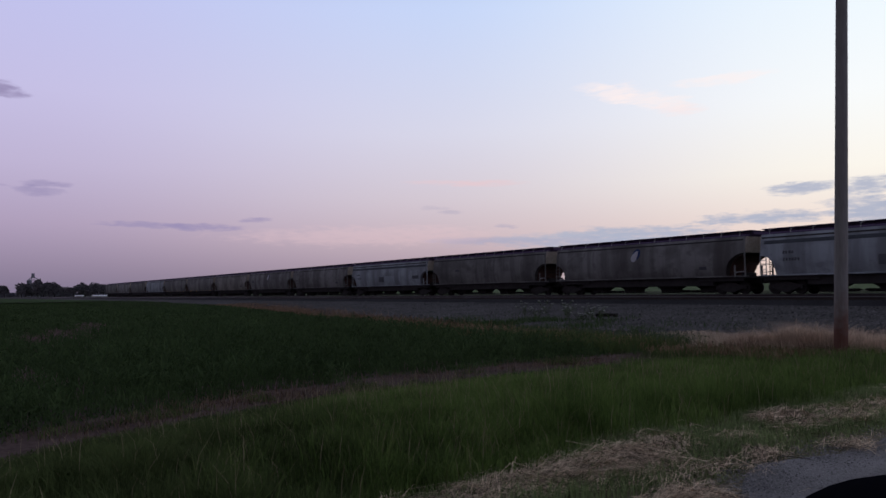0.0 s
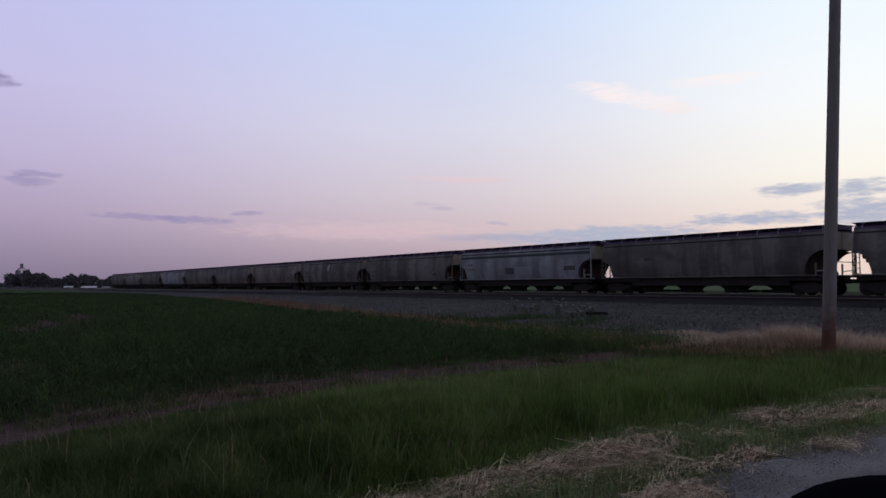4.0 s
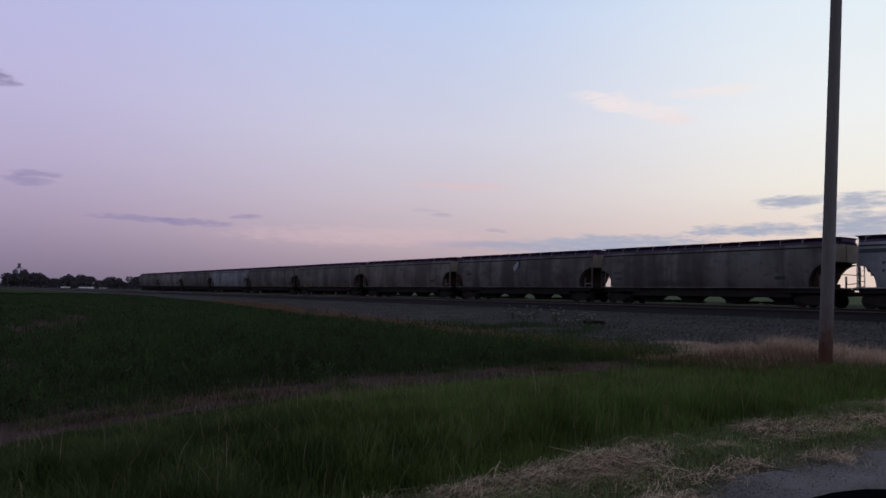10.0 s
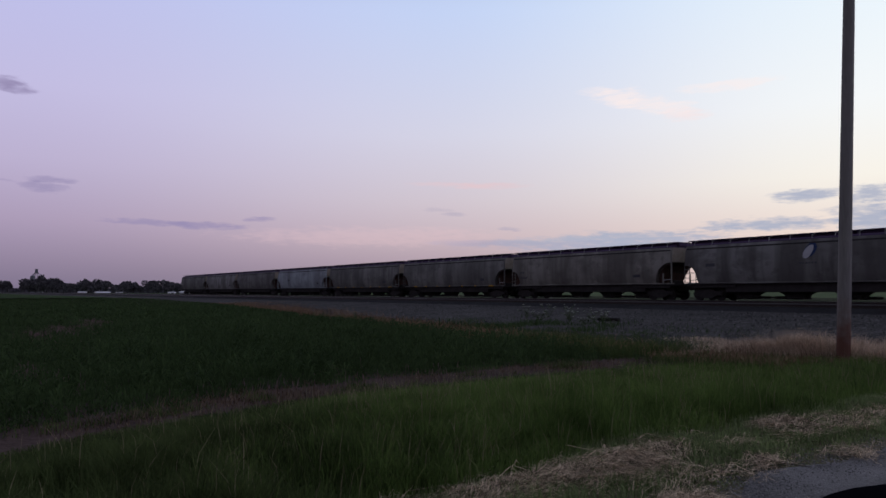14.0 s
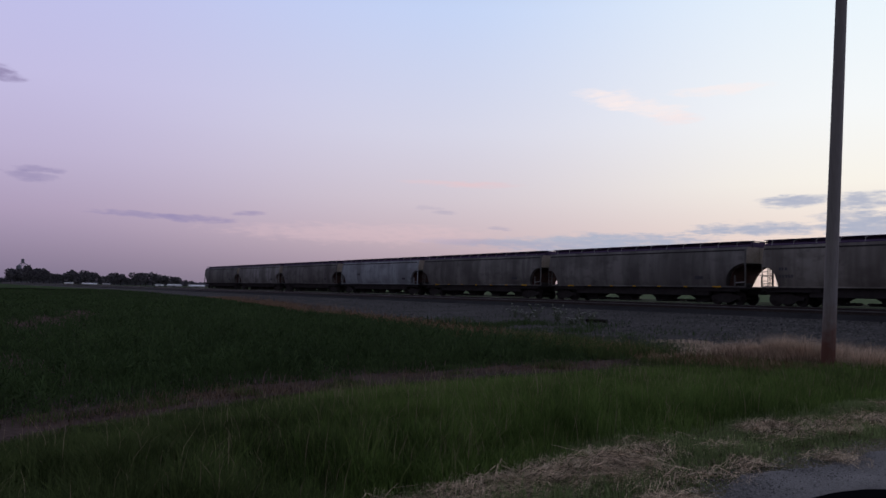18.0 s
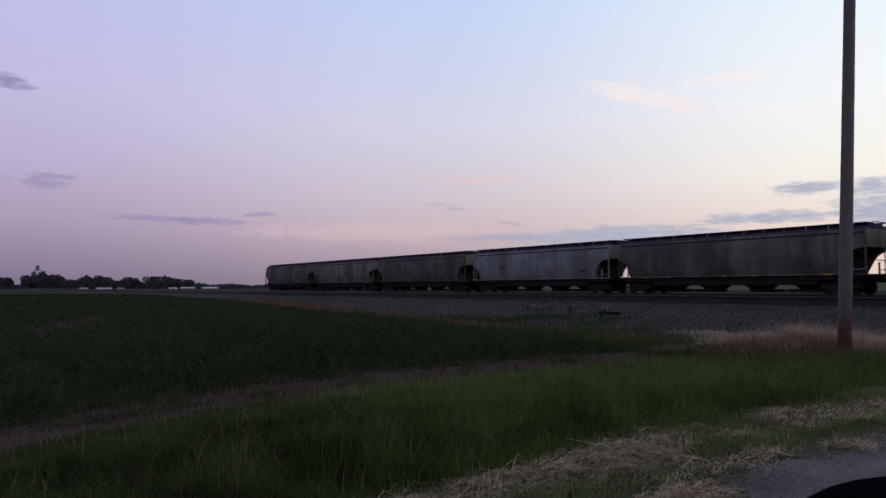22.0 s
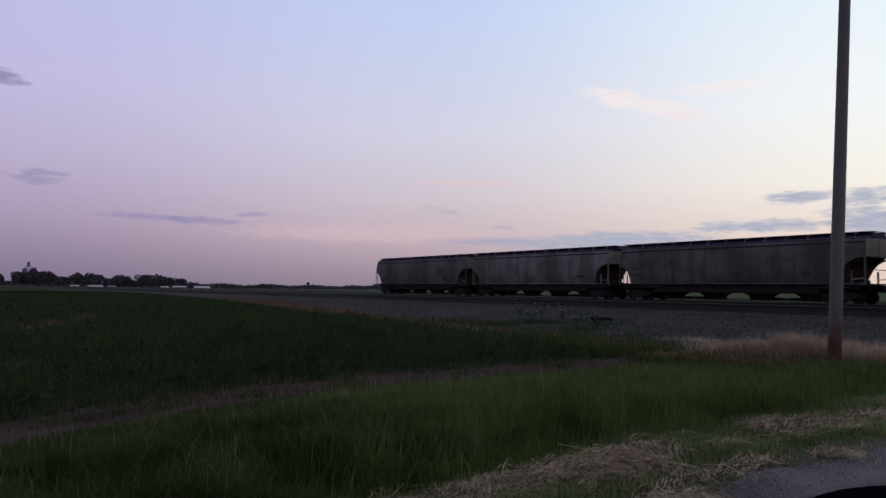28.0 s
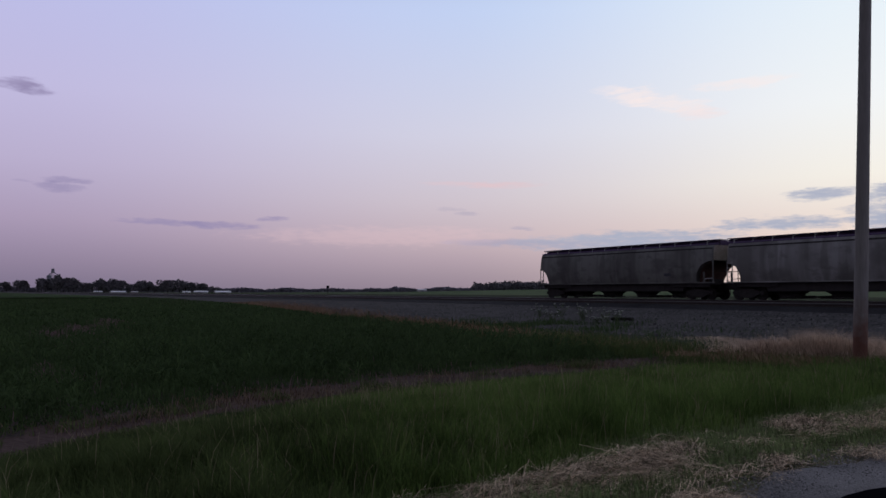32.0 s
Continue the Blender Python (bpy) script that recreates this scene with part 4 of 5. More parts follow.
woods("far_woods", 22, 96, 1950, 2150, 2600, 10.5, 12, M["wood_hazed"], "low line of far woods along the horizon, haze in its colour", 31, 18, 0.4)
woods("wood_lot", 44.5, 55.1, 790, 850, 230, 8, 11.5, M["leaf"], "dark wood lot beyond the far fields", 32, 60, 0.11)
woods("hedge_trees", 55, 72, 1250, 1330, 14, 2.5, 4.5, M["leaf"], "scattered low bushes along a far field edge", 33)


def marker():
    x, y = -111.9, 49.2
    ob = empty("trackside_marker", x, y, ground_z(x, y))
    tagged(ob, "small dark trackside marker box on a thin post", "railway marker")
    bm = bmesh.new()
    rod(bm, (0, 0, -0.1), (0, 0, 1.3), 0.05, 8)
    part("post", bm, M["steel"], ob)
    bm = bmesh.new()
    box(bm, -0.32, 0.32, -0.12, 0.12, 1.27, 1.66, 0.03)
    part("box", bm, M["black"], ob)


marker()


def viewer_car():
    ob = empty("car", 0, 0, 0)
    tagged(ob, "black car on the road with a rounded wing mirror", "car")
    paint = M["black"]
    bm = bmesh.new()
    prof = [(-2.7, 0.35), (-2.75, 0.95), (-2.5, 1.08), (0.75, 1.08), (1.9, 0.95), (2.15, 0.75), (2.15, 0.35)]
    a = [bm.verts.new((-0.12, p, q)) for p, q in prof]
    b = [bm.verts.new((1.66, p, q)) for p, q in prof]
    bm.faces.new(a)
    bm.faces.new(b[::-1])
    for k in range(len(prof)):
        bm.faces.new((a[k], a[(k + 1) % 7], b[(k + 1) % 7], b[k]))
    bmesh.ops.bevel(bm, geom=bm.edges[:], offset=0.05, segments=2, affect="EDGES")
    part("body", bm, paint, ob)
    bm = bmesh.new()
    box(bm, 0.05, 1.5, -2.3, 0.1, 1.78, 1.84, 0.025)
    part("roof", bm, paint, ob)
    for px in (0.0, 1.54):
        for y0, y1 in ((0.72, 0.1), (-1.0, -1.0), (-2.6, -2.25)):
            bm = bmesh.new()
            rod(bm, (px, y0, 1.05), (px + (0.06 if px < 1 else -0.06), y1, 1.8), 0.035, 8)
            part("pillar", bm, paint, ob)
    for wx in (-0.02, 1.56):
        for wy in (-1.75, 1.25):
            bm = bmesh.new()
            rod(bm, (wx - 0.1, wy, 0.37), (wx + 0.1, wy, 0.37), 0.33, 24)
            wheel = part("wheel", bm, M["tyre"], ob, "black rubber tyre")
            bm = bmesh.new()
            rod(bm, (wx - 0.11, wy, 0.37), (wx + 0.11, wy, 0.37), 0.2, 18)
            part("rim", bm, M["galv"], wheel)
    bm = bmesh.new()
    bmesh.ops.create_uvsphere(bm, u_segments=32, v_segments=20, radius=1, matrix=Matrix.Translation((-0.262, 0.668, 1.357)) @ Matrix.Diagonal((0.165, 0.085, 0.09, 1)))
    mir = part("wing_mirror", bm, paint, ob, "rounded glossy black mirror housing", smooth=True)
    bm = bmesh.new()
    rod(bm, (-0.22, 0.668, 1.31), (-0.08, 0.668, 1.06), 0.035, 10, 0.05)
    part("mirror_arm", bm, paint, mir)


M["tyre"] = material("tyre_rubber", (0.02, 0.02, 0.02), 0.9, 0.2, 5, 60, 0.2)
viewer_car()


# ---- train ----
CARS, WHEELS = [], []
M["under"] = material("dirty_underframe", (0.048, 0.043, 0.043), 0.9, 0.4, 2, 20, 0.3)
M["slope"] = material("brown_slope_sheet", (0.1, 0.06, 0.05), 0.9, 0.5, 1.2, 14, 0.2)
M["truck"] = material("truck_iron", (0.048, 0.043, 0.042), 0.8, 0.4, 3, 25, 0.3)
M["tread"] = material("wheel_steel", (0.045, 0.04, 0.039), 0.6, 0.3, 3, 25, 0.1, metal=0.5)
M["end_sheet"] = material("tan_end_sheet", (0.34, 0.275, 0.21), 0.85, 0.35, 1.2, 12, 0.1, second=(0.38, 0.335, 0.28))
# dark purple puts the shade on roof, hatches and walkway sides into the colour
M["walkway"] = material("roof_walkway", (0.1, 0.07, 0.125), 0.8, 0.3, 1, 12, 0.2)
M["bracket"] = material("walkway_bracket", (0.42, 0.41, 0.41), 0.7, 0.2, 2, 20, 0)
M["ink"] = material("faded_lettering", (0.1, 0.1, 0.11), 0.8, 0.2, 2, 20, 0)
M["decal"] = material("white_decal", (0.5, 0.5, 0.52), 0.7, 0.1, 2, 20, 0)
M["blue"] = material("blue_decal", (0.04, 0.06, 0.14), 0.7, 0.1, 2, 20, 0)
M["yellow"] = material("yellow_reflector", (0.75, 0.42, 0.03), 0.5, 0.15, 3, 20, 0)


def car_paint(name, color, dirt, seed):
    """Weathered paint with vertical streaks and grimy panels."""
    mt = bpy.data.materials.new(name)
    mt.use_nodes = True
    nt = mt.node_tree
    b = nt.nodes["Principled BSDF"]
    b.inputs["Roughness"].default_value = 0.7
    b.inputs["Specular IOR Level"].default_value = 0.15
    co = nt.nodes.new("ShaderNodeTexCoord").outputs["Object"]
    last = None
    for sc, lo, hi, amt in (((0.5, 0.2, 0.07), 0.44, 0.6, 0.75), ((3.2, 1.0, 0.22), 0.5, 0.72, 0.35), ((0.42, 1, 0.8), 0.47, 0.64, 0.6), ((1.2, 1, 0.17), 0.55, 0.63, 0.45), ((1.6, 1, 2.4), 0.56, 0.66, 0.4)):
        mp = nt.nodes.new("ShaderNodeMapping")
        mp.inputs["Scale"].default_value = sc
        mp.inputs["Location"].default_value = (seed * 13.7, 3.0, seed * 0.9)
        nt.links.new(co, mp.inputs[0])
        n = nt.nodes.new("ShaderNodeTexNoise")
        n.inputs["Scale"].default_value, n.inputs["Detail"].default_value = 1.0, 4
        nt.links.new(mp.outputs[0], n.inputs["Vector"])
        r = nt.nodes.new("ShaderNodeMapRange")
        nt.links.new(n.outputs["Fac"], r.inputs[0])
        r.inputs[1].default_value, r.inputs[2].default_value, r.inputs[4].default_value = lo, hi, amt
        mx = nt.nodes.new("ShaderNodeMix")
        mx.data_type = "RGBA"
        nt.links.new(r.outputs[0], mx.inputs["Factor"])
        if last is None:
            mx.inputs["A"].default_value = (*color, 1)
        else:
            nt.links.new(last, mx.inputs["A"])
        mx.inputs["B"].default_value = (*dirt, 1)
        last = mx.outputs["Result"]
    nt.links.new(last, b.inputs["Base Color"])
    return mt


SECTION = ((1.26, 1.38), (1.5, 1.465), (1.8, 1.535), (2.2, 1.585), (2.6, 1.595), (3.0, 1.575), (3.4, 1.53), (3.62, 1.49), (3.82, 1.43))


def side_y(z):
    for (a, ya), (b, yb) in zip(SECTION, SECTION[1:]):
        if z <= b:
            return ya + (yb - ya) * max(0, z - a) / (b - a)
    return SECTION[-1][1]


def arch_z(x, west, east, half):
    """Height of the lower edge at x: level, and a quarter-ellipse cut away at each end, given as (width, height)."""
    a, b = west if x < 0 else east
    d = min(1, max(0, abs(x) - (half - a)) / a)
    n = 2.5 if x < 0 else 2.1
    return 1.26 if d <= 0 else 1.26 + b * max(0, 1 - (1 - d) ** n) ** (1 / n)


def car_body(west, east, half):
    """Side sheets and eaves, arched at both ends."""
    bm = bmesh.new()
    steps = 14
    xs = {0.0, -3.5, 3.5}
    for sg, (a, b) in ((-1, west), (1, east)):
        xs |= {round(sg * (half - a * math.cos(k * math.pi / 2 / steps)), 4) for k in range(steps + 1)}
        xs.add(sg * (half - a - 1.5))
    xs = sorted(xs)
    loops = []
    for x in xs:
        zb = arch_z(x, west, east, half)
        pts = []
        for k in range(11):
            z = zb + (3.82 - zb) * k / 10
            pts.append((side_y(z), z))
        pts += [(1.36, 3.955), (0.3, 3.96)]
        ring = [bm.verts.new((x, -p, q)) for p, q in pts] + [bm.verts.new((x, p, q)) for p, q in reversed(pts)]
        loops.append(ring)
    n = len(loops[0])
    for p, q in zip(loops, loops[1:]):
        for k in range(n):
            bm.faces.new((p[k], p[(k + 1) % n], q[(k + 1) % n], q[k]))
    bm.faces.new(loops[0])
    bm.faces.new(loops[-1][::-1])
    return bm


def side_plate(x0, x1, z0, z1, proud, side=-1):
    """A thin curved sheet that lies on the car's side."""
    bm = bmesh.new()
    m = 4
    rows = []
    for i in range(m + 1):
        z = z0 + (z1 - z0) * i / m
        rows.append([[bm.verts.new((x, side * (side_y(z) + off), z)) for x in (x0, x1)] for off in (proud, proud - 0.02)])
    for p, q in zip(rows, rows[1:]):
        bm.faces.new((p[0][0], p[0][1], q[0][1], q[0][0]))
    return bm


def bars(x0, x1, z0, z1, count, seed, side=-1):
    """Unreadable lettering: a row of small bars."""
    bm = bmesh.new()
    g = random.Random(seed)
    w = (x1 - x0) / count
    for k in range(count):
        a = x0 + w * k
        b2 = a + w * g.uniform(0.55, 0.8)
        bm.faces.new([bm.verts.new((px, side * (side_y(pz) + 0.006), pz)) for px, pz in ((a, z0), (b2, z0), (b2, z1), (a, z1))])
    return bm


def side_frame_mesh():
    bm = bmesh.new()
    top = [(-1.18, 0.36), (-1.18, 0.60), (-0.72, 0.66), (-0.38, 0.80), (0.38, 0.80), (0.72, 0.66), (1.18, 0.60), (1.18, 0.36), (0.80, 0.36), (0.52, 0.24), (0.30, 0.15), (-0.30, 0.15), (-0.52, 0.24), (-0.80, 0.36)]
    f = [bm.verts.new((x, -0.07, z)) for x, z in top]
    g = [bm.verts.new((x, 0.07, z)) for x, z in top]
    bm.faces.new(f)
    bm.faces.new(g[::-1])
    n = len(top)
    for k in range(n):
        bm.faces.new((f[k], f[(k + 1) % n], g[(k + 1) % n], g[k]))
    return bm


def wheelset_mesh():
    bm = bmesh.new()
    rod(bm, (0, -1.1, 0), (0, 1.1, 0), 0.08, 10)
    for s in (-1, 1):
        rod(bm, (0, s * 0.68, 0), (0, s * 0.70, 0), 0.485, 24)
        rod(bm, (0, s * 0.70, 0), (0, s * 0.825, 0), 0.457, 24, 0.45)
        rod(bm, (0, s * 0.80, 0), (0, s * 0.86, 0), 0.15, 12)
        for k in range(4):
            t = k * math.pi / 2
            rod(bm, (0.28 * math.cos(t), s * 0.82, 0.28 * math.sin(t)), (0.28 * math.cos(t), s * 0.835, 0.28 * math.sin(t)), 0.05, 6)
    return bm


SHARED = {}


def shared(name, make, mt, parent, label=""):
    if name not in SHARED:
        me = bpy.data.meshes.new(name)
        bm = make()
        bmesh.ops.recalc_face_normals(bm, faces=bm.faces)
        bm.to_mesh(me)
        bm.free()
        me.materials.append(mt)
        SHARED[name] = me
    ob = new(name, SHARED[name])
    ob.parent = parent
    if label:
        tagged(ob, label)
    return ob


def hopper_mesh():
    bm = bmesh.new()
    prev = None
    for z, lx, ly in ((1.27, 1.75, 1.3), (0.60, 0.95, 0.62), (0.42, 0.66, 0.5), (0.22, 0.6, 0.45)):
        ring = [bm.verts.new((sx * lx, sy * ly, z)) for sx, sy in ((-1, -1), (1, -1), (1, 1), (-1, 1))]
        if prev:
            for k in range(4):
                bm.faces.new((prev[k], prev[(k + 1) % 4], ring[(k + 1) % 4], ring[k]))
        else:
            bm.faces.new(ring)
        prev = ring
    bm.faces.new(prev[::-1])
    return bm


def gate_mesh():
    bm = bmesh.new()
    box(bm, -0.62, 0.62, -0.48, 0.48, 0.12, 0.24, 0.02)
    rod(bm, (0.3, -1.1, 0.2), (0.3, 1.1, 0.2), 0.045, 8)
    return bm


def gate_crank_mesh():
    bm = bmesh.new()
    box(bm, -0.32, 0.32, -0.35, 0.35, 0.14, 0.33, 0.03)
    rod(bm, (0, -1.05, 0.25), (0, 1.05, 0.25), 0.05, 8)
    return bm


def ladder_mesh(h, w, rungs):
    bm = bmesh.new()
    for s in (-1, 1):
        rod(bm, (s * w / 2, 0, 0), (s * w / 2, 0, h), 0.032, 6)
    for k in range(rungs):
        z = h * (k + 0.5) / rungs
        rod(bm, (-w / 2, 0, z), (w / 2, 0, z), 0.02, 6)
    return bm


def hatch_mesh():
    bm = bmesh.new()
    box(bm, -1.17, 1.17, -0.82, 0.82, 4.05, 4.27, 0.02)
    box(bm, -1.195, 1.195, -0.86, 0.86, 4.27, 4.305, 0.01)
    return bm


def walkway_mesh():
    bm = bmesh.new()
    box(bm, -9.6, 9.6, -0.22, 0.38, 4.309, 4.35, 0.01)
    return bm


def bracket_mesh():
    bm = bmesh.new()
    box(bm, -0.035, 0.035, -0.92, 0.92, 4.305, 4.309)
    for s in (-1, 1):
        rod(bm, (0, s * 0.9, 4.31), (0, s * 1.31, 4.24), 0.02, 6)
        rod(bm, (0, s * 1.3, 4.25), (0, s * 1.36, 3.98), 0.022, 6)
    return bm


def sill_mesh():
    bm = bmesh.new()
    box(bm, -9.5, 9.5, -0.05, 0.05, 1.19, 1.275, 0.015)
    return bm


def platform_mesh():
    bm = bmesh.new()
    box(bm, -0.55, 0.35, -1.45, 1.45, 1.10, 1.16)
    box(bm, -2.4, 0.35, -0.32, 0.32, 0.72, 1.10)
    return bm


def coupler_mesh():
    bm = bmesh.new()
    box(bm, 0, 0.5, -0.09, 0.09, 0.78, 0.96, 0.02)
    box(bm, 0.38, 0.66, -0.2, 0.16, 0.74, 1.0, 0.05)
    return bm


def brake_mesh():
    bm = bmesh.new()
    rod(bm, (0, 0, 0), (0.08, 0, 0), 0.28, 16)
    rod(bm, (-0.1, 0, 0), (0, 0, 0), 0.05, 8)
    box(bm, -0.25, -0.05, -0.3, 0.1, -0.5, -0.1, 0.02)
    return bm


def post_mesh(h):
    bm = bmesh.new()
    box(bm, -0.05, 0.05, -0.04, 0.04, 0, h, 0.01)
    return bm


def end_rail_mesh():
    bm = bmesh.new()
    rod(bm, (0, -0.95, 3.95), (0, -0.95, 4.41), 0.025, 6)
    rod(bm, (0, 0.95, 3.95), (0, 0.95, 4.41), 0.025, 6)
    rod(bm, (0, -0.95, 4.41), (0, 0.95, 4.41), 0.025, 6)
    return bm


def slope_mesh(west, east, half):
    """The curved sheet that closes the belly over the east arch, from one side to the other."""
    bm = bmesh.new()
    prev = None
    for k in range(13):
        x = half - east[0] * (1 - k / 12) ** 1.5 - 0.004
        z = arch_z(x, west, (east[0] - 0.32, east[1] - 0.15), half)
        row = [bm.verts.new((x, s * (side_y(z) - 0.05), z + dz)) for dz in (0.0, 0.03) for s in (-1, 1)]
        if prev:
            for a, b in ((0, 1), (1, 3), (3, 2), (2, 0)):
                bm.faces.new((prev[a], prev[b], row[b], row[a]))
        prev = row
    return bm


def roof_mesh(half):
    bm = bmesh.new()
    pts = [(1.378, 3.945), (1.37, 3.99), (1.29, 4.055), (1.0, 4.105), (0.4, 4.125)]
    loop = [(-p, q) for p, q in pts] + [(p, q) for p, q in reversed(pts)]
    a, b = ([bm.verts.new((x, p, q)) for p, q in loop] for x in (-half - 0.02, half + 0.02))
    bm.faces.new(a)
    bm.faces.new(b[::-1])
    for k in range(len(loop)):
        j = (k + 1) % len(loop)
        bm.faces.new((a[k], a[j], b[j], b[k]))
    return bm


def end_sheet_mesh(z0):
    """Flat sheet that closes the car's end above the arch, with a raised rib down its middle."""
    bm = bmesh.new()
    zs = [z0 + (3.93 - z0) * k / 6 for k in range(7)]
    rows = [[bm.verts.new((x, s * (side_y(z) - 0.012 if z < 3.82 else 1.37), z)) for x in (0.004, 0.03) for s in (-1, 1)] for z in zs]
    for p, q in zip(rows, rows[1:]):
        for a, b in ((0, 1), (1, 3), (3, 2), (2, 0)):
            bm.faces.new((p[a], p[b], q[b], q[a]))
    for r in (rows[0], rows[-1]):
        bm.faces.new((r[0], r[1], r[3], r[2]))
    box(bm, 0.03, 0.07, -0.05, 0.05, z0 + 0.02, 3.9, 0.01)
    return bm


TRUCK_X = {-1: -8.1, 1: 7.8}


def hopper_car(k, paint, label, east=(1.5, 1.55), extra=()):
    ob = empty("hopper_car")
    tagged(ob, label, "hopper car", "cars of the train")
    half = (ENDS[k][1] - ENDS[k][0]) / 2
    west = (0.95, 1.26)
    body = part("body", car_body(west, east, half), paint, ob)
    body.data.polygons.foreach_set("use_smooth", [True] * len(body.data.polygons))
    body.data.set_sharp_from_angle(angle=radians(32))
    for s in (-1, 1):
        o = part("side_sill", sill_mesh(), paint, ob)
        o.location = (0, s * 1.42, 0)
    part("side_seam", side_plate(-half + 0.05, half - 0.05, 3.665, 3.765, 0.008), M["seam"], ob, "thin dark seam under the roof edge")
    part("roof", roof_mesh(half), M["walkway"], ob, "roof coloured dark purple for shade")
    for s in (-1, 1):
        es = shared("end_sheet", lambda: end_sheet_mesh(2.84), M["end_sheet"], ob, "tan end sheet, warmer in colour than the sides")
        es.location = (s * half, 0, 0)
        es.rotation_euler = (0, 0, 0 if s > 0 else math.pi)
    for s in (-1, 1):
        w = shared("roof_walkway", walkway_mesh, M["walkway"], ob, "dark roof walkway")
        w.location = (0, s * 0.78, 0)
        w.rotation_euler = (0, 0, 0 if s > 0 else math.pi)
    for x in np.arange(-8.9, 9.0, 1.48):
        shared("bracket", bracket_mesh, M["bracket"], ob).location = (x, 0, 0)
    for x in (-8.4, -6.0, -3.6, -1.2, 1.2, 3.6, 6.0, 8.4):
        shared("roof_hatch", hatch_mesh, M["walkway"], ob, "long dark roof hatch").location = (x, 0, 0)
    for x in (-5.5, -1.85, 1.85, 5.5):
        h = shared("hopper", hopper_mesh, M["under"], ob, "dark hopper bay")
        h.location = (x, 0, 0)
        shared("outlet_gate", gate_mesh, M["under"], h)
    for x in (-4.32, -3.0, 3.0, 4.32):
        shared("gate_crank", gate_crank_mesh, M["under"], ob).location = (x, 0, 0)
    shared("underframe", lambda: box(bmesh.new(), -6.5, 6.5, -1.2, 1.2, 0.60, 1.262, 0.02), M["under"], ob)
    for s in (-1, 1):
        bb = shared("body_bolster", lambda: box(bmesh.new(), -2.45, 1.25, -1.3, 1.3, 0.9, 1.262, 0.02), M["under"], ob)
        bb.location = (TRUCK_X[s], 0, 0)
        bb.rotation_euler = (0, 0, 0 if s > 0 else math.pi)
        e = shared("end_platform", platform_mesh, M["under"], ob)
        e.location = (s * (half - 0.02), 0, 0)
        e.rotation_euler = (0, 0, 0 if s > 0 else math.pi)
        c = shared("coupler", coupler_mesh, M["truck"], ob)
        c.location = (s * (half + 0.08), 0, 0)
        c.rotation_euler = (0, 0, 0 if s > 0 else math.pi)
        for q in (-1, 1):
            if s < 0:
                ld = part("ladder", ladder_mesh(1.55, 0.42, 5), paint, ob, "steel side ladder")
                ld.location = (s * (half - 0.17), q * 1.58, 1.15)
            else:
                cp = part("corner_post", post_mesh(2.55), paint, ob, "upright at the car's end")
                cp.location = (half - 0.02, q * 1.58, 1.2)
                gp = part("grab_post", post_mesh(0.8), paint, ob)
                gp.location = (half - 0.82, q * 1.56, 1.2)
                gr = shared("grab_rail", lambda: rod(bmesh.new(), (-0.75, 0, 0), (0, 0, 0.06), 0.028, 6), M["bracket"], ob)
                gr.location = (half - 0.02, q * 1.57, 1.5)
            if s > 0 and q > 0:
                ld2 = shared("end_ladder", lambda: ladder_mesh(1.5, 0.4, 5), M["under"], ob, "steel end ladder")
                ld2.location = (s * (half + 0.15), q * 1.2, 1.12)
                ld2.rotation_euler = (0, 0, math.pi / 2)
        r = shared("end_rail", end_rail_mesh, M["under"], ob, "end handrail")
        r.location = (s * (half + 0.1), 0, -0.07)
    part("slope_sheet", slope_mesh(west, east, half), M["slope"], ob, "dark brown slope sheet under the car's end")
    vb = shared("valve_box", lambda: box(bmesh.new(), -0.16, 0.16, -0.5, 0.2, -0.12, 0.12, 0.03), M["slope"], ob)
    vb.location = (8.1, 0, 1.4)
    rv = shared("air_reservoir", lambda: rod(bmesh.new(), (0, -0.75, 0), (0, 0.6, 0), 0.15, 14), M["under"], ob, "dark air reservoir on the end platform")
    rv.location = (8.55, 0.1, 1.36)
    bc = shared("brake_cylinder", lambda: rod(bmesh.new(), (-0.3, 0, 0), (0.3, 0, 0), 0.15, 12), M["under"], ob)
    bc.location = (-7.9, -0.45, 1.0)
    hr = shared("end_handrail", lambda: rod(bmesh.new(), (0, -1.4, 0), (0, 1.4, 0), 0.025, 6), M["under"], ob)
    hr.location = (half + 0.2, 0, 2.05)
    bk = shared("brake_wheel", brake_mesh, M["under"], ob)
    bk.location = (-half - 0.3, 0.5, 2.5)
    bk.rotation_euler = (0, 0, math.pi)
    for s in (-1, 1):
        t = shared("truck", lambda: box(bmesh.new(), -0.2, 0.2, -1.05, 1.05, 0.42, 0.82, 0.03), M["truck"], ob, "black cast-steel wheel truck")
        t.location = (TRUCK_X[s], 0, 0)
        for q in (-1, 1):
            f = shared("side_frame", side_frame_mesh, M["truck"], t)
            f.location = (0, q * 1.0, 0)
        for dx in (-0.89, 0.89):
            ax = shared("wheelset", wheelset_mesh, M["tread"], t, "steel wheels on an axle")
            ax.location = (dx, 0, 0.457)
            WHEELS.append((ax, dx, k))
    for nm, bm, mt, lb in extra:
        part(nm, bm, mt, ob, lb)
    CARS.append(ob)


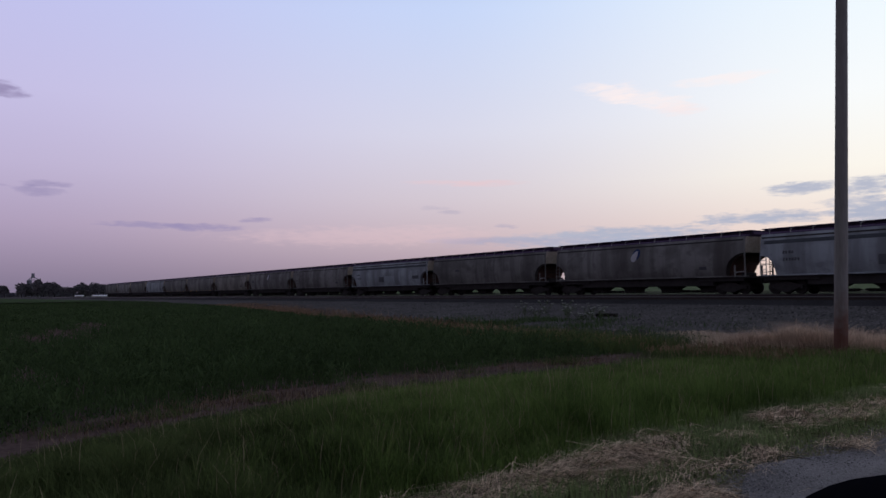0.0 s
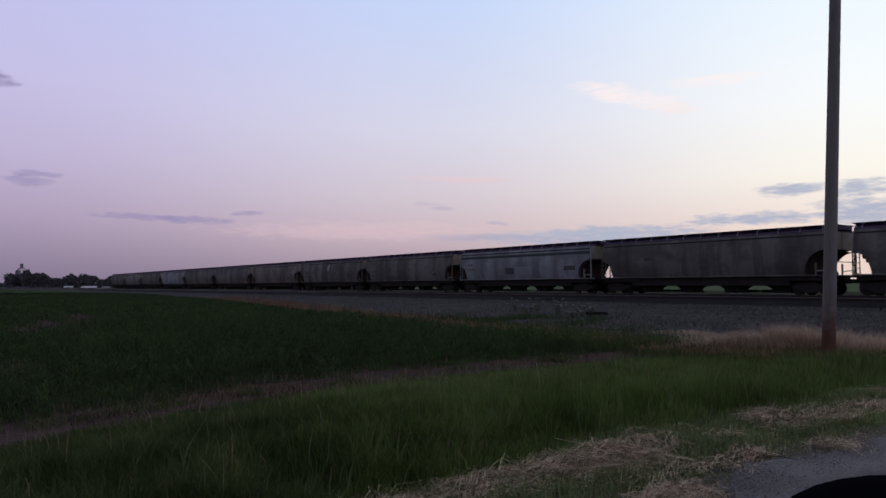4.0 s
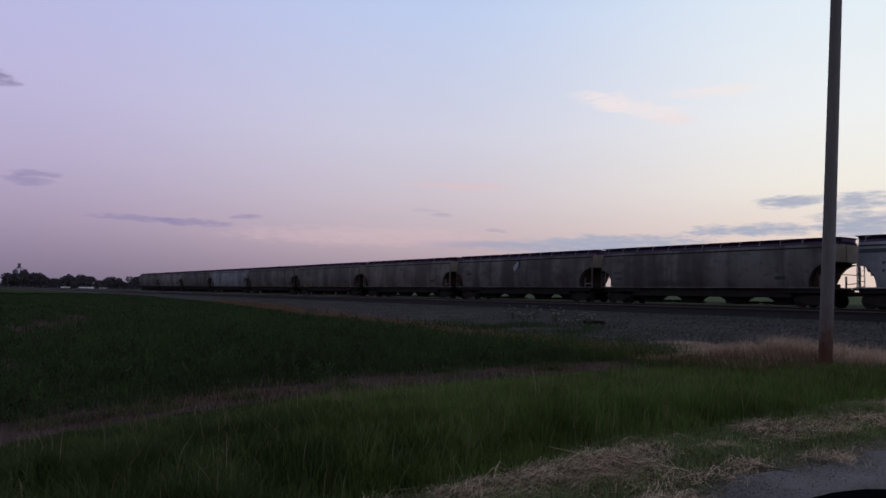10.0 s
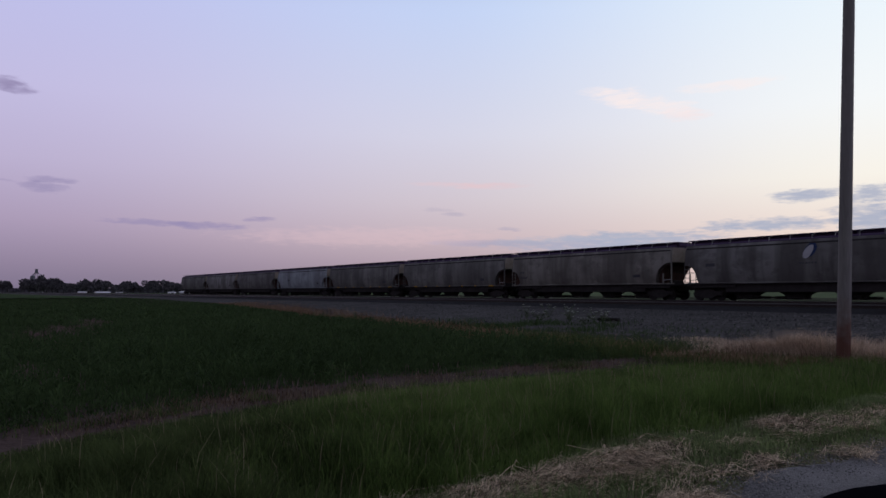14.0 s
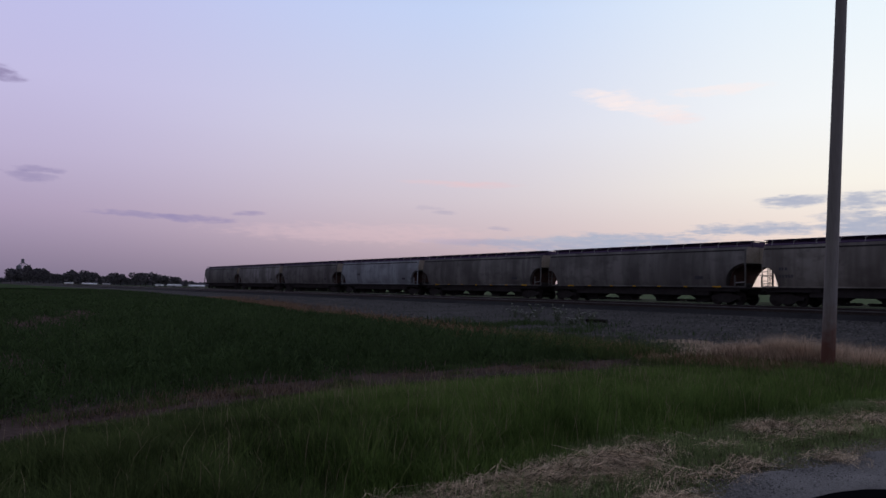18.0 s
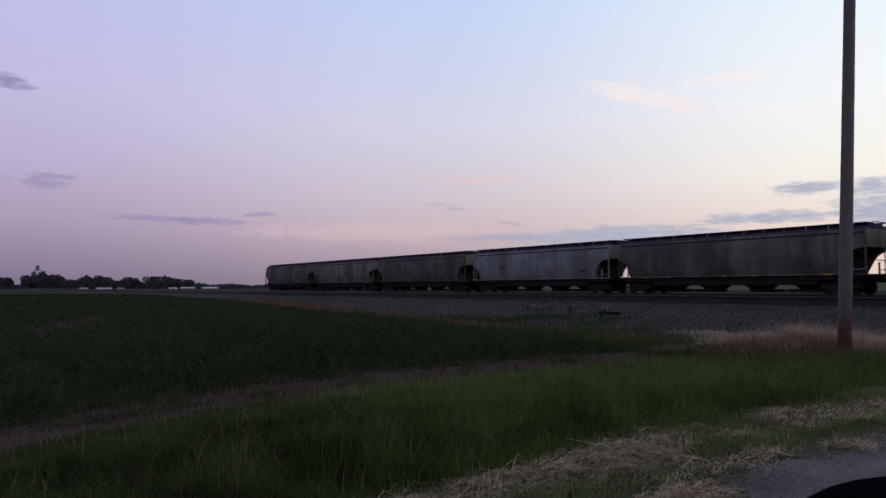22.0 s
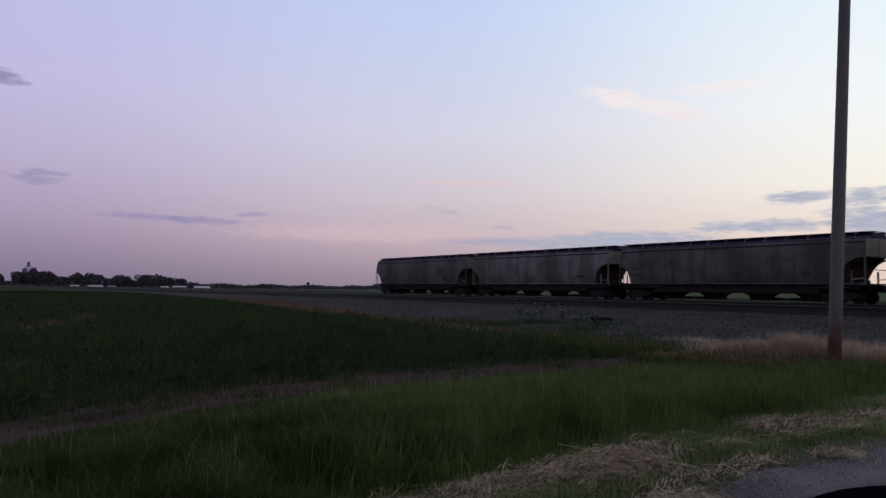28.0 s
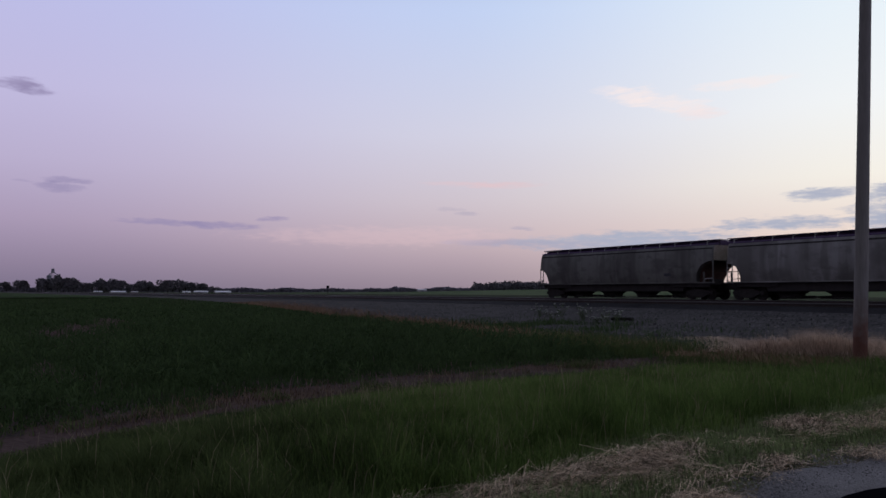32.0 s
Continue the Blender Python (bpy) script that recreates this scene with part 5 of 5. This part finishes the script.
PAINTS = {
    "soot": ((0.258, 0.251, 0.233), (0.105, 0.1, 0.094)), "grey": ((0.252, 0.246, 0.235), (0.09, 0.083, 0.078)), "pale": ((0.325, 0.319, 0.308), (0.13, 0.122, 0.113)),
    "dark": ((0.213, 0.206, 0.195), (0.085, 0.08, 0.075)), "blue": ((0.386, 0.420, 0.448), (0.185, 0.195, 0.205)), "olive": ((0.207, 0.205, 0.188), (0.085, 0.08, 0.075)),
    "beige": ((0.314, 0.297, 0.263), (0.12, 0.108, 0.096)),
}


def letters(x, z, counts, size=0.19):
    """Rows of unreadable characters, each a plain bar."""
    out = []
    for r, n in enumerate(counts):
        zr = z - r * 0.46
        for k in range(n):
            xa = x + k * 0.2
            out.append(("lettering", bars(xa, xa + 0.19, zr, zr + size, 1, k + 3 * r), M["ink"], "faded dark lettering"))
    return out


def lettering(seed):
    return letters(-7.87, 2.6, (4, 6)) + [
        ("dark_panel", side_plate(-1.95, -0.7, 1.7, 2.3, 0.006), M["stain"], "dark overpainted panel"),
        ("pale_patch", side_plate(-0.55, 1.85, 1.62, 2.38, 0.006), M["patch"], "paler repainted patch"),
        ("dark_panel", side_plate(6.0, 7.4, 1.95, 2.32, 0.006), M["stain"], "dark overpainted panel"),
        ("pale_patch", side_plate(7.0, 7.6, 1.45, 1.85, 0.006), M["patch"], "paler repainted patch")]


def small_mark(seed, x=5.6, z=1.75):
    return [("data_panel", bars(x, x + 1.1, z, z + 0.22, 1, seed), M["ink"], "faded dark data panel")]


def stripe():
    return [("stripe", side_plate(-9.2, 9.2, 3.28, 3.52, 0.006), M["stripe"], "dark band along the top of the side")]


def reflectors(mt):
    out = []
    for x in (-7.4, -5.0, -2.6, -0.2, 2.2, 4.6, 7.0):
        ln = 0.7 if abs(x) > 6.5 else 0.28
        bm = bmesh.new()
        box(bm, x, x + ln, -1.482, -1.471, 1.19, 1.27)
        out.append(("reflector", bm, mt, "small yellow reflector strip"))
    return out


M["seam"] = material("dark_seam", (0.05, 0.047, 0.045), 0.85, 0.3, 1, 10, 0)
M["stain"] = material("overpainted_panel", (0.12, 0.125, 0.135), 0.8, 0.3, 1, 10, 0)
M["patch"] = material("repainted_patch", (0.33, 0.36, 0.39), 0.75, 0.15, 1, 10, 0)
M["stripe"] = material("dark_stripe", (0.09, 0.1, 0.11), 0.8, 0.3, 1, 10, 0)


def outline_plate(pts, proud):
    """A flat badge on the car's side from its corner points."""
    bm = bmesh.new()
    bm.faces.new([bm.verts.new((px, -(side_y(pz) + proud), pz)) for px, pz in pts])
    return bm


def emblem(x, z, r, tail=1.0):
    """A slanted badge: a dark rounded field behind a pale leaf shape."""
    field, leaf = [], []
    for k in range(20):
        a = 2 * math.pi * k / 20
        u, v = 1.02 * r * math.cos(a), 0.72 * r * math.sin(a)
        field.append((x + 0.12 * r + u * 0.64 - v * 0.77, z + 0.1 * r + u * 0.77 + v * 0.64))
        w = 0.5 * r * math.sin(a) * (1 - 0.45 * tail * math.cos(a))
        u = 1.0 * r * math.cos(a)
        leaf.append((x - 0.14 * r + u * 0.58 - w * 0.81, z - 0.1 * r + u * 0.81 + w * 0.58))
    return [("emblem_field", outline_plate(field, 0.006), M["blue"], "dark blue field of the emblem"), ("emblem_leaf", outline_plate(leaf, 0.011), M["decal"], "pale leaf shape of the emblem")]


# where each car's body begins and ends along the train, from its tail
ENDS = ((0.3, 19.35), (20.55, 39.12), (40.38, 59.45), (61.0, 79.9), (81.03, 100.5), (101.6, 120.95), (122.2, 141.07), (142.3, 161.47), (162.55, 181.37), (182.85, 201.36), (202.63, 221.23), (222.7, 241.43), (242.6, 261.5))
TRAIN = [
    ("olive", "weathered olive-grey covered hopper car, last of the train", small_mark(1, 5.0)),
    ("pale", "weathered pale grey covered hopper car", small_mark(2)),
    ("dark", "grimy dark brown-grey covered hopper car", letters(-8.3, 2.28, (3, 5)) + small_mark(3)),
    ("blue", "weathered light blue-grey covered hopper car", small_mark(4, 6.0) + small_mark(5, -5.0, 2.3)),
    ("soot", "grimy dark covered hopper car with yellow reflector strips", reflectors(M["yellow"]) + small_mark(6)),
    ("soot", "dark sooty grey covered hopper car with yellow reflector strips", reflectors(M["yellow"]) + small_mark(7)),
    ("beige", "weathered beige-grey covered hopper car", letters(-8.28, 2.3, (3, 5)) + small_mark(9)),
    ("grey", "weathered grey covered hopper car with a slanted white and dark emblem", emblem(-0.1, 3.2, 0.5, 0.2) + letters(-0.75, 2.38, (6,), 0.12) + small_mark(10, -7.8, 2.4)),
    ("grey", "weathered grey covered hopper car with streaked sides", letters(-8.1, 2.25, (4, 4)) + small_mark(11)),
    ("blue", "light blue-grey covered hopper car with a dark top band", lettering(12) + stripe()),
    ("dark", "grimy dark brown covered hopper car", small_mark(13, -5.0, 2.5)),
    ("grey", "grimy grey covered hopper car with a blue and white emblem", emblem(-0.28, 3.06, 0.5) + small_mark(14)),
    ("blue", "light blue-grey covered hopper car with a dark top band", lettering(15) + stripe()),
]
for k, (col, lab, ext) in enumerate(TRAIN):
    hopper_car(k, car_paint("car_paint_" + col, *PAINTS[col], k + 1), lab, (1.62, 1.56), ext)


def tail_s(t):
    d = t - 20
    return 137.3 - 6.862 * d - 0.00585 * d * d


def motions():
    for k, car in enumerate(CARS):
        walk(car, [(t, pose(-tail_s(t) + sum(ENDS[k]) / 2, FAR_Y, RAIL_Z)) for t in range(0, 33, 2)])
    # wheels turn as far as the car rolls
    for ax, dx, k in WHEELS:
        rows = []
        for i in range(0, 321):
            t = i / 10
            rows.append((t, pose(dx, 0, 0.457, 0, math.degrees((tail_s(0) - tail_s(t)) / 0.457), 0)))
        walk(ax, rows)


motions()
